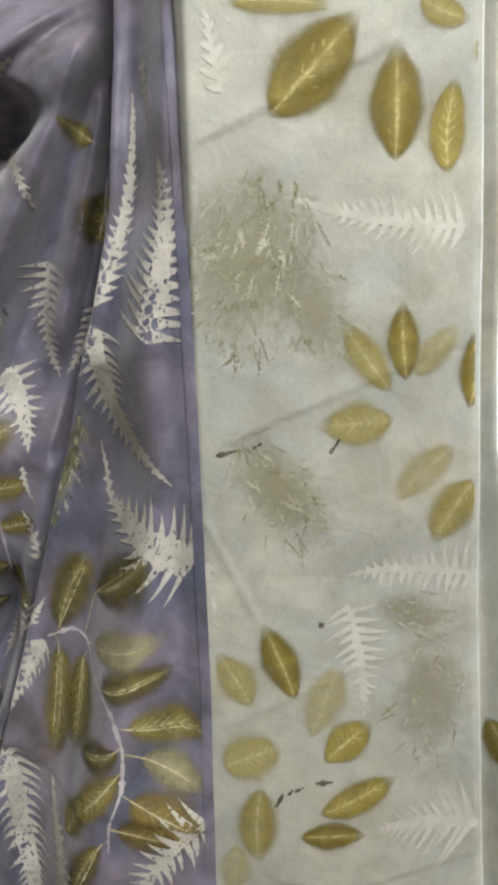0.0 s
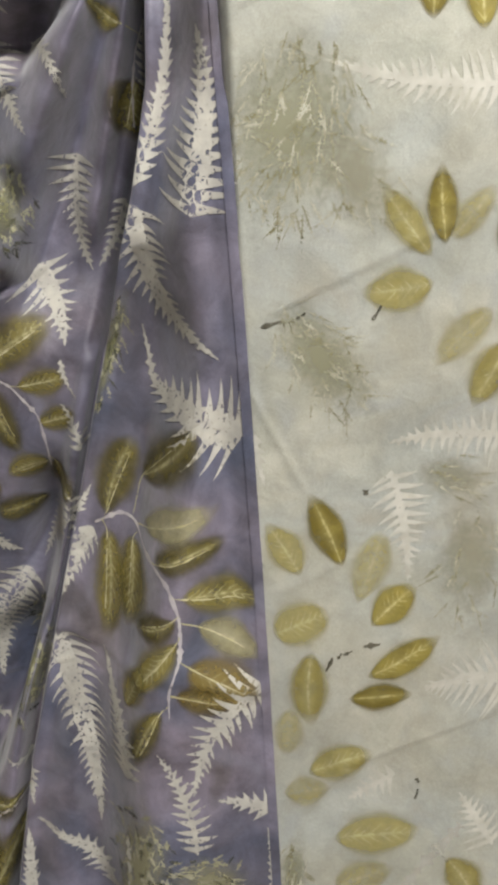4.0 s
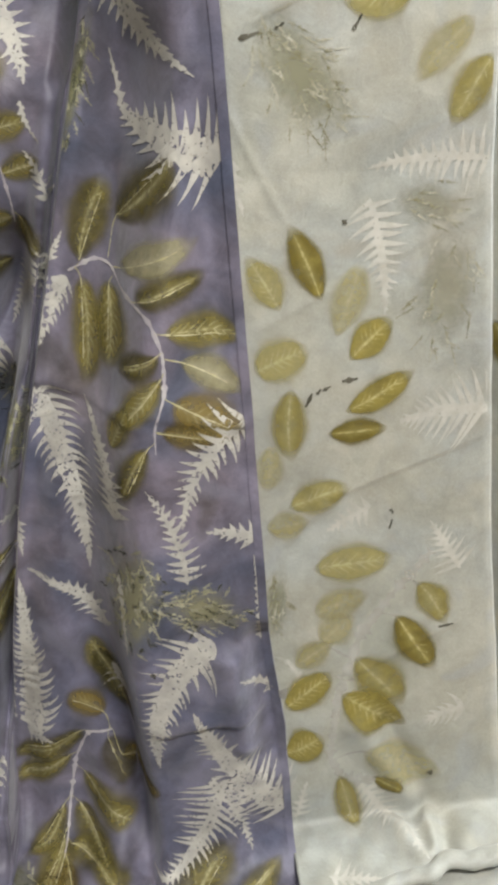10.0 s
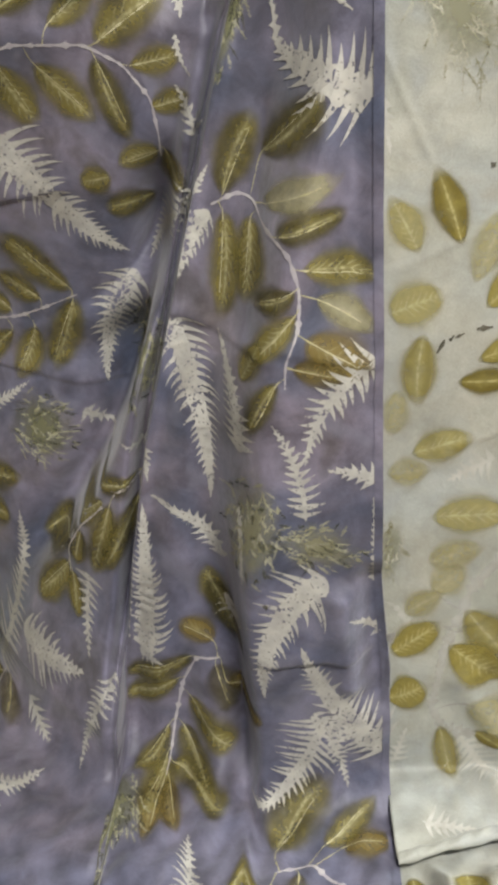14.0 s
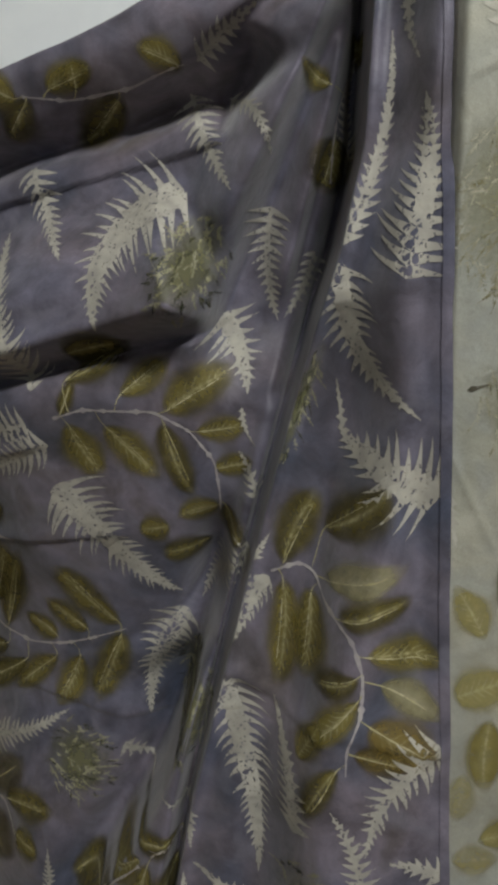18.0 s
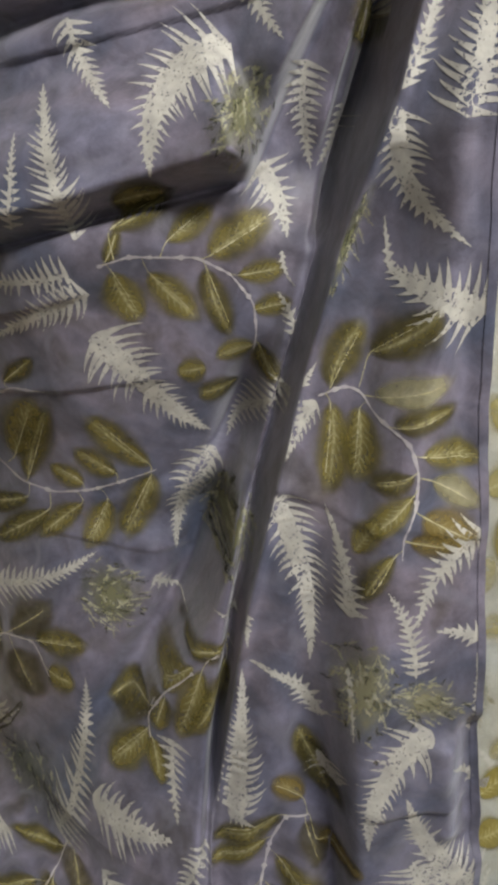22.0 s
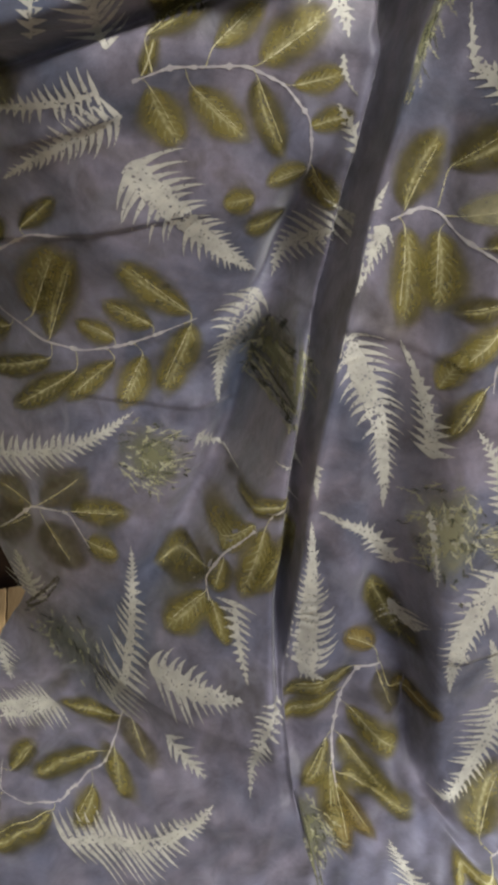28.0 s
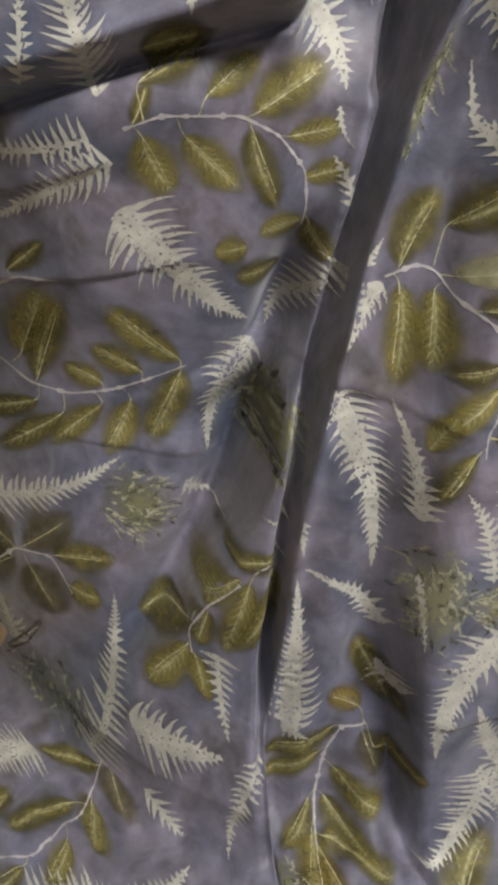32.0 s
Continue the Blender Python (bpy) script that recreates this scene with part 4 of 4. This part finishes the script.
leaf_print('purple', -0.2478, 1.3789, -0.1877, 1.4150, 0.0359, 'olive', sprig)
leaf_print('purple', -0.3328, 1.3696, -0.3076, 1.3215, 0.0342, 'olive', sprig)
leaf_print('purple', -0.3012, 1.3681, -0.2550, 1.3237, 0.0311, 'olive', sprig)
leaf_print('purple', -0.2486, 1.3725, -0.2240, 1.3070, 0.0268, 'olive', sprig)
leaf_print('purple', -0.2221, 1.3624, -0.1790, 1.3694, 0.023, 'olive', sprig)
leaf_print('purple', -0.2072, 1.3298, -0.1731, 1.3385, 0.0208, 'olive', sprig)
leaf_print('purple', -0.2035, 1.2950, -0.2379, 1.2842, 0.0223, 'olive', sprig)
leaf_print('purple', -0.2004, 1.2983, -0.1844, 1.2630, 0.0212, 'olive', sprig)
leaf_print('purple', -0.2485, 1.2749, -0.2771, 1.2704, 0.026, 'olive', sprig)
leaf_print('purple', -0.2140, 1.2545, -0.2591, 1.2474, 0.0253, 'olive', sprig)
leaf_print('purple', -0.3340, 1.4036, -0.2761, 1.4387, 0.0236, 'olive', sprig)
sprig = stem_print('purple', [(-0.4081, 1.2431), (-0.4436, 1.2425), (-0.4770, 1.2211), (-0.4942, 1.1914), (-0.4834, 1.1547), (-0.4448, 1.1290), (-0.4092, 1.1219), (-0.3672, 1.1312), (-0.3016, 1.1592)])
leaf_print('purple', -0.4528, 1.2459, -0.4164, 1.2787, 0.021, 'olive', sprig)
leaf_print('purple', -0.4751, 1.2260, -0.4805, 1.2628, 0.0292, 'olive', sprig)
leaf_print('purple', -0.4526, 1.1543, -0.4209, 1.2334, 0.0434, 'olive', sprig)
leaf_print('purple', -0.4407, 1.1283, -0.4068, 1.2242, 0.0397, 'olive', sprig)
leaf_print('purple', -0.4742, 1.1384, -0.5178, 1.1235, 0.0359, 'olive', sprig)
leaf_print('purple', -0.4394, 1.1118, -0.5148, 1.0822, 0.0244, 'dark', sprig)
leaf_print('purple', -0.4160, 1.1021, -0.4868, 1.0494, 0.0281, 'dark', sprig)
leaf_print('purple', -0.3044, 1.1628, -0.3691, 1.2196, 0.033, 'olive', sprig)
leaf_print('purple', -0.3395, 1.1511, -0.3848, 1.1774, 0.0296, 'olive', sprig)
leaf_print('purple', -0.3759, 1.1364, -0.4114, 1.1549, 0.0257, 'olive', sprig)
leaf_print('purple', -0.3046, 1.1569, -0.3419, 1.0798, 0.0327, 'olive', sprig)
leaf_print('purple', -0.3516, 1.1234, -0.3819, 1.0674, 0.0296, 'olive', sprig)
leaf_print('purple', -0.3780, 1.1161, -0.4346, 1.0674, 0.0241, 'olive', sprig)
sprig = stem_print('purple', [(-0.5264, 0.9003), (-0.4844, 0.9481), (-0.4470, 0.9533), (-0.4302, 0.9208)])
leaf_print('purple', -0.4832, 0.9480, -0.5193, 0.9624, 0.0511, 'brown', sprig)
leaf_print('purple', -0.4770, 0.9519, -0.4217, 1.0013, 0.0347, 'brown', sprig)
leaf_print('purple', -0.4456, 0.9557, -0.3853, 0.9665, 0.0316, 'olive', sprig)
leaf_print('purple', -0.4860, 0.9379, -0.5381, 0.8887, 0.0422, 'brown', sprig)
leaf_print('purple', -0.4737, 0.9365, -0.4477, 0.8898, 0.0541, 'brown', sprig)
leaf_print('purple', -0.4324, 0.9280, -0.4028, 0.9242, 0.0339, 'olive', sprig)
sprig = stem_print('purple', [(-0.2375, 1.0163), (-0.2588, 1.0109), (-0.2661, 1.0011)])
leaf_print('purple', -0.2425, 1.0204, -0.2843, 1.0073, 0.0196, 'olive', sprig)
leaf_print('purple', -0.2418, 0.9983, -0.2814, 0.9261, 0.0276, 'olive', sprig)
leaf_print('purple', -0.2682, 0.9968, -0.2946, 0.9196, 0.0262, 'olive', sprig)
sprig = stem_print('purple', [(-0.2782, 0.9878), (-0.3058, 0.9573), (-0.3242, 0.9270), (-0.3231, 0.9039)])
leaf_print('purple', -0.2769, 0.9960, -0.3108, 0.9598, 0.0177, 'olive', sprig)
leaf_print('purple', -0.3055, 0.9544, -0.3178, 0.9145, 0.0239, 'olive', sprig)
leaf_print('purple', -0.3225, 0.9137, -0.3671, 0.8652, 0.027, 'olive', sprig)
leaf_print('purple', -0.3208, 0.9065, -0.3162, 0.8707, 0.0216, 'olive', sprig)
leaf_print('purple', -0.3205, 0.9375, -0.3652, 0.9048, 0.0232, 'olive', sprig)
sprig = stem_print('purple', [(-0.4199, 0.7569), (-0.4438, 0.6569), (-0.4865, 0.5578), (-0.5234, 0.5137), (-0.5478, 0.5015), (-0.5462, 0.5473)])
leaf_print('purple', -0.4212, 0.7454, -0.4856, 0.6885, 0.0214, 'olive', sprig)
leaf_print('purple', -0.4122, 0.7555, -0.4022, 0.7029, 0.0377, 'brown', sprig)
leaf_print('purple', -0.4479, 0.6647, -0.5195, 0.5529, 0.021, 'olive', sprig)
leaf_print('purple', -0.4338, 0.6922, -0.4357, 0.6307, 0.0269, 'olive', sprig)
leaf_print('purple', -0.4574, 0.6076, -0.4795, 0.5375, 0.02, 'olive', sprig)
leaf_print('purple', -0.4971, 0.5370, -0.5688, 0.4168, 0.0194, 'olive', sprig)
leaf_print('purple', -0.5379, 0.5360, -0.5135, 0.6094, 0.0194, 'olive', sprig)
leaf_print('purple', -0.5472, 0.4935, -0.5788, 0.4369, 0.0183, 'olive', sprig)
sprig = stem_print('purple', [(-0.1579, 1.2639), (-0.1364, 1.2747), (-0.1237, 1.2718), (-0.1172, 1.2564), (-0.0985, 1.2432), (-0.0914, 1.2181), (-0.0928, 1.1887), (-0.1031, 1.1635), (-0.1038, 1.1438)])
leaf_print('purple', -0.1487, 1.2703, -0.1196, 1.3316, 0.0308, 'olive', sprig)
leaf_print('purple', -0.1176, 1.3029, -0.0750, 1.3472, 0.0279, 'olive', sprig)
leaf_print('purple', -0.1173, 1.2695, -0.0644, 1.2934, 0.0227, 'pale', sprig)
leaf_print('purple', -0.1082, 1.2519, -0.0577, 1.2695, 0.0222, 'olive', sprig)
leaf_print('purple', -0.0903, 1.2327, -0.0347, 1.2233, 0.0273, 'olive', sprig)
leaf_print('purple', -0.0803, 1.2115, -0.0390, 1.1876, 0.0239, 'pale', sprig)
leaf_print('purple', -0.0890, 1.1826, -0.0388, 1.1546, 0.0366, 'amber', sprig)
leaf_print('purple', -0.0992, 1.1596, -0.0605, 1.1518, 0.0232, 'amber', sprig)
leaf_print('purple', -0.1477, 1.2620, -0.1554, 1.1824, 0.0258, 'olive', sprig)
leaf_print('purple', -0.1264, 1.2606, -0.1339, 1.2007, 0.0245, 'olive', sprig)
leaf_print('purple', -0.0939, 1.2183, -0.1260, 1.2023, 0.0208, 'olive', sprig)
leaf_print('purple', -0.0935, 1.2014, -0.1280, 1.1617, 0.0195, 'olive', sprig)
leaf_print('purple', -0.1093, 1.1503, -0.1325, 1.1020, 0.0174, 'olive', sprig)
sprig = stem_print('purple', [(-0.1729, 0.8522), (-0.1949, 0.8517), (-0.2113, 0.8189), (-0.2220, 0.7729), (-0.2293, 0.7189)])
leaf_print('purple', -0.1983, 0.8518, -0.2720, 0.8237, 0.0254, 'olive', sprig)
leaf_print('purple', -0.2128, 0.8248, -0.2747, 0.7938, 0.0224, 'olive', sprig)
leaf_print('purple', -0.2266, 0.7718, -0.2626, 0.7120, 0.0205, 'olive', sprig)
leaf_print('purple', -0.2286, 0.7451, -0.2489, 0.6650, 0.0296, 'olive', sprig)
leaf_print('purple', -0.2248, 0.7329, -0.1709, 0.6967, 0.038, 'olive', sprig)
leaf_print('purple', -0.2295, 0.7209, -0.2398, 0.6430, 0.0233, 'amber', sprig)
leaf_print('purple', -0.2256, 0.7154, -0.2138, 0.6564, 0.0222, 'amber', sprig)
leaf_print('purple', -0.2063, 0.8044, -0.1616, 0.7610, 0.0332, 'olive', sprig)
leaf_print('purple', -0.1786, 0.8480, -0.1650, 0.8021, 0.0321, 'brown', sprig)
leaf_print('purple', -0.2153, 0.7714, -0.1838, 0.7192, 0.033, 'olive', sprig)
leaf_print('purple', -0.1686, 0.9006, -0.1836, 0.9457, 0.0261, 'olive', sprig)
leaf_print('purple', -0.1768, 0.8690, -0.2109, 0.8902, 0.0267, 'amber', sprig)
leaf_print('purple', -0.1675, 0.8256, -0.1339, 0.8274, 0.0275, 'amber', sprig)
sprig = stem_print('purple', [(-0.1228, 0.6752), (-0.0926, 0.6881), (-0.0644, 0.6629), (-0.0513, 0.6332)])
leaf_print('purple', -0.1251, 0.6946, -0.0735, 0.7703, 0.0449, 'olive', sprig)
leaf_print('purple', -0.0820, 0.7070, -0.0349, 0.7491, 0.0248, 'olive', sprig)
leaf_print('purple', -0.0650, 0.7067, -0.0224, 0.7033, 0.033, 'amber', sprig)
leaf_print('purple', -0.1025, 0.6777, -0.1086, 0.6397, 0.0203, 'brown', sprig)
leaf_print('purple', -0.1283, 0.6598, -0.1660, 0.6021, 0.0184, 'olive', sprig)
leaf_print('purple', -0.0502, 0.6595, -0.0264, 0.6346, 0.026, 'olive', sprig)
sprig = stem_print('purple', [(-0.3501, 1.6307), (-0.3155, 1.6276), (-0.2620, 1.6324), (-0.2183, 1.6461)])
leaf_print('purple', -0.3449, 1.6307, -0.3738, 1.6019, 0.0244, 'olive', sprig)
leaf_print('purple', -0.3049, 1.6339, -0.3063, 1.6520, 0.0252, 'olive', sprig)
leaf_print('purple', -0.2685, 1.6291, -0.3194, 1.6002, 0.0279, 'olive', sprig)
leaf_print('purple', -0.2188, 1.6439, -0.2524, 1.6579, 0.021, 'olive', sprig)
leaf_print('purple', -0.3310, 1.6343, -0.2911, 1.6468, 0.0214, 'olive', sprig)
leaf_print('purple', -0.3545, 1.6279, -0.3836, 1.6406, 0.0251, 'olive', sprig)
sprig = stem_print('purple', [(-0.0887, 1.6546), (-0.1030, 1.6117), (-0.1073, 1.5871), (-0.1093, 1.5582)])
leaf_print('purple', -0.1045, 1.5935, -0.1159, 1.5517, 0.0327, 'olive', sprig)
leaf_print('purple', -0.1091, 1.6240, -0.1286, 1.6396, 0.016, 'olive', sprig)
leaf_print('purple', -0.0920, 1.6694, -0.0833, 1.6368, 0.0121, 'olive', sprig)
sprig = stem_print('cream', [(0.0196, 0.8214), (0.0295, 0.8846), (0.051, 0.9447), (0.0798, 0.9836), (0.1137, 1.0195)])
leaf_print('cream', 0.0133, 1.0128, 0.0879, 1.0159, 0.0325, 'gold', sprig)
leaf_print('cream', 0.0127, 0.9694, 0.0613, 0.9868, 0.0251, 'goldpale', sprig)
leaf_print('cream', 0.0172, 0.9412, 0.049, 0.9638, 0.0291, 'goldpale', sprig)
leaf_print('cream', -0.0062, 0.9195, 0.0292, 0.9425, 0.0232, 'goldpale', sprig)
leaf_print('cream', -0.0176, 0.8809, 0.0278, 0.9124, 0.0295, 'golddark', sprig)
leaf_print('cream', -0.0211, 0.8349, 0.0167, 0.8501, 0.0369, 'golddark', sprig)
leaf_print('cream', 0.0459, 0.9242, 0.0891, 0.8704, 0.0375, 'gold', sprig)
leaf_print('cream', 0.0326, 0.8891, 0.0926, 0.8486, 0.0379, 'golddark', sprig)
leaf_print('cream', 0.1012, 0.9914, 0.127, 0.9442, 0.0252, 'gold', sprig)
leaf_print('cream', 0.0823, 0.962, 0.1187, 0.8989, 0.03, 'golddark', sprig)
sprig = stem_print('cream', [(0.0196, 0.8244), (0.0311, 0.8), (0.0515, 0.7926), (0.0836, 0.7965)])
leaf_print('cream', 0.0503, 0.8306, 0.1248, 0.7873, 0.0378, 'goldpale', sprig)
leaf_print('cream', 0.0273, 0.8034, 0.0413, 0.7277, 0.0224, 'gold', sprig)
leaf_print('cream', 0.0586, 0.7959, 0.0887, 0.7775, 0.0146, 'golddark', sprig)
leaf_print('cream', 0.012, 1.621, 0.0648, 1.6769, 0.0364, 'golddark', None)
leaf_print('cream', 0.086, 1.5953, 0.0842, 1.6616, 0.0286, 'golddark', None)
leaf_print('cream', 0.1171, 1.5885, 0.1205, 1.6441, 0.0204, 'golddark', None)
leaf_print('cream', -0.0104, 1.6809, 0.0505, 1.6771, 0.0136, 'gold', None)
leaf_print('cream', 0.096, 1.6819, 0.1269, 1.6704, 0.0155, 'gold', None)
leaf_print('cream', 0.1318, 1.6635, 0.1399, 1.6458, 0.0135, 'goldpale', None)
leaf_print('cream', 0.0885, 1.4578, 0.055, 1.5051, 0.0187, 'gold', None)
leaf_print('cream', 0.0974, 1.4649, 0.0931, 1.5174, 0.0179, 'golddark', None)
leaf_print('cream', 0.1011, 1.4684, 0.1294, 1.5018, 0.0175, 'goldpale', None)
leaf_print('cream', 0.0907, 1.4411, 0.0398, 1.4372, 0.026, 'gold', None)
leaf_print('cream', 0.1381, 1.4463, 0.137, 1.4993, 0.0197, 'golddark', None)
leaf_print('cream', 0.1299, 1.4224, 0.0881, 1.3832, 0.0208, 'goldpale', None)
leaf_print('cream', 0.144, 1.3998, 0.1191, 1.3531, 0.0255, 'gold', None)
leaf_print('cream', -0.0036, 1.2347, -0.0279, 1.2801, 0.0222, 'gold', None)
leaf_print('cream', 0.027, 1.2401, 0.0037, 1.2995, 0.0221, 'golddark', None)
leaf_print('cream', 0.0373, 1.2109, 0.0591, 1.2696, 0.024, 'goldpale', None)
leaf_print('cream', -0.0251, 1.1895, 0.0181, 1.2049, 0.0322, 'gold', None)
leaf_print('cream', 0.0026, 1.1743, 0.0004, 1.1097, 0.0245, 'gold', None)
leaf_print('cream', 0.0466, 1.1928, 0.0823, 1.2245, 0.0267, 'golddark', None)
leaf_print('cream', 0.0427, 1.1513, 0.0983, 1.1805, 0.0246, 'golddark', None)
leaf_print('cream', 0.0286, 1.134, 0.0788, 1.1338, 0.0214, 'golddark', None)
leaf_print('cream', -0.0158, 1.1284, -0.0215, 1.0847, 0.0197, 'goldpale', None)
leaf_print('cream', -0.0041, 1.0704, 0.0492, 1.0864, 0.0276, 'gold', None)
leaf_print('cream', -0.0238, 1.0545, 0.0147, 1.0577, 0.0234, 'goldpale', None)
leaf_print('lower', 0.0349, 0.5776, 0.0318, 0.5291, 0.0301, 'golddark', None)
leaf_print('lower', -0.0093, 0.5797, 0.0028, 0.5297, 0.0221, 'golddark', None)
leaf_print('lower', 0.0875, 0.5515, 0.0523, 0.5231, 0.0273, 'gold', None)
leaf_print('back', 0.1741, 1.2009, 0.2039, 1.15, 0.0278, 'golddark', None)
leaf_print('back', 0.1919, 1.1333, 0.216, 1.1247, 0.0311, 'gold', None)
leaf_print('purple', -0.1784, 0.9349, -0.1531, 0.8762, 0.0295, 'dark', None)
leaf_print('purple', -0.4867, 1.2645, -0.4696, 1.2343, 0.0234, 'olive', None)
leaf_print('purple', -0.1387, 1.1392, -0.1226, 1.1751, 0.0153, 'olive', None)
leaf_print('purple', -0.4535, 1.3994, -0.4394, 1.3574, 0.0366, 'brown', None)
leaf_print('purple', -0.3305, 1.4268, -0.2792, 1.4359, 0.0288, 'olive', None)
moss_print('purple', -0.3561, 1.0196, 0.0775, 0.0680, -0.0706, 'green')
moss_print('purple', -0.2313, 1.1264, 0.0780, 0.0400, -1.8589, 'green')
moss_print('purple', -0.4674, 0.7911, 0.0883, 0.0895, -1.5673, 'faint')
moss_print('purple', -0.1337, 1.0229, 0.0937, 0.0460, -1.7376, 'pale')
moss_print('purple', -0.0801, 1.0102, 0.0693, 0.0425, -0.2075, 'pale')
moss_print('purple', -0.2741, 0.6687, 0.0834, 0.0616, -1.629, 'green')
moss_print('purple', -0.2179, 1.4982, 0.0910, 0.0508, -2.0923, 'green')
moss_print('purple', -0.1338, 1.3981, 0.1012, 0.0127, -1.924, 'green')
moss_print('cream', 0.0010, 1.541, 0.1150, 0.0850, -1.8122, 'creamgreen')
moss_print('cream', 0.0170, 1.3930, 0.1000, 0.0480, -0.9301, 'creamgreen')
moss_print('cream', 0.1205, 1.2389, 0.0975, 0.0537, -1.667, 'creamfaint')
moss_print('cream', 0.105, 1.3043, 0.0521, 0.0337, -0.309, 'creamfaint')
moss_print('cream', -0.0194, 0.9839, 0.0698, 0.0216, -1.6786, 'creamgreen')
moss_print('cream', 0.0401, 1.5113, 0.0708, 0.0497, -1.0751, 'creamfaint')
moss_print('lower', 0.0785, 0.5654, 0.0537, 0.0383, -0.3158, 'creamfaint')
fleck_print('cream', 0.0123, 1.1584, 0.0176, 1.1692, 0.0031)
fleck_print('cream', 0.0211, 1.168, 0.0245, 1.1724, 0.0031)
fleck_print('cream', 0.0254, 1.1705, 0.0324, 1.1737, 0.0022)
fleck_print('cream', 0.041, 1.1768, 0.0531, 1.178, 0.0026)
fleck_print('cream', 0.043, 1.2972, 0.0463, 1.2939, 0.0028)
fleck_print('cream', 0.0779, 1.0435, 0.0806, 1.0515, 0.0028)
fleck_print('cream', 0.0794, 1.0607, 0.0814, 1.0566, 0.0028)
fleck_print('cream', 0.0501, 1.4182, 0.0561, 1.4276, 0.0026)
fleck_print('cream', -0.0237, 1.4177, -0.0103, 1.4209, 0.0019)
fleck_print('cream', -0.0001, 1.4219, 0.0062, 1.4255, 0.0023)
fleck_print('cream', 0.111, 0.7914, 0.1138, 0.7959, 0.0053)
fleck_print('cream', 0.1201, 0.945, 0.1329, 0.947, 0.0025)
fleck_print('purple', -0.1269, 0.9575, -0.1245, 0.9529, 0.0047)
fleck_print('purple', -0.2895, 0.9308, -0.2856, 0.9254, 0.0038)
fleck_print('purple', -0.3278, 1.1951, -0.3252, 1.1912, 0.004)
fleck_print('purple', -0.3374, 1.1772, -0.3337, 1.1749, 0.0041)
# the dark slit at the lower left, painted on as three dark strips
fleck_print('purple', -0.5117, 0.8112, -0.4680, 0.8742, 0.0057)
fleck_print('purple', -0.5112, 0.8063, -0.4856, 0.8350, 0.0045)
fleck_print('purple', -0.4853, 0.8366, -0.4671, 0.8721, 0.0037)
fern_print('purple', -0.5008, 0.8273, -0.4714, 0.8627, 0.0052, 0, 'solid')
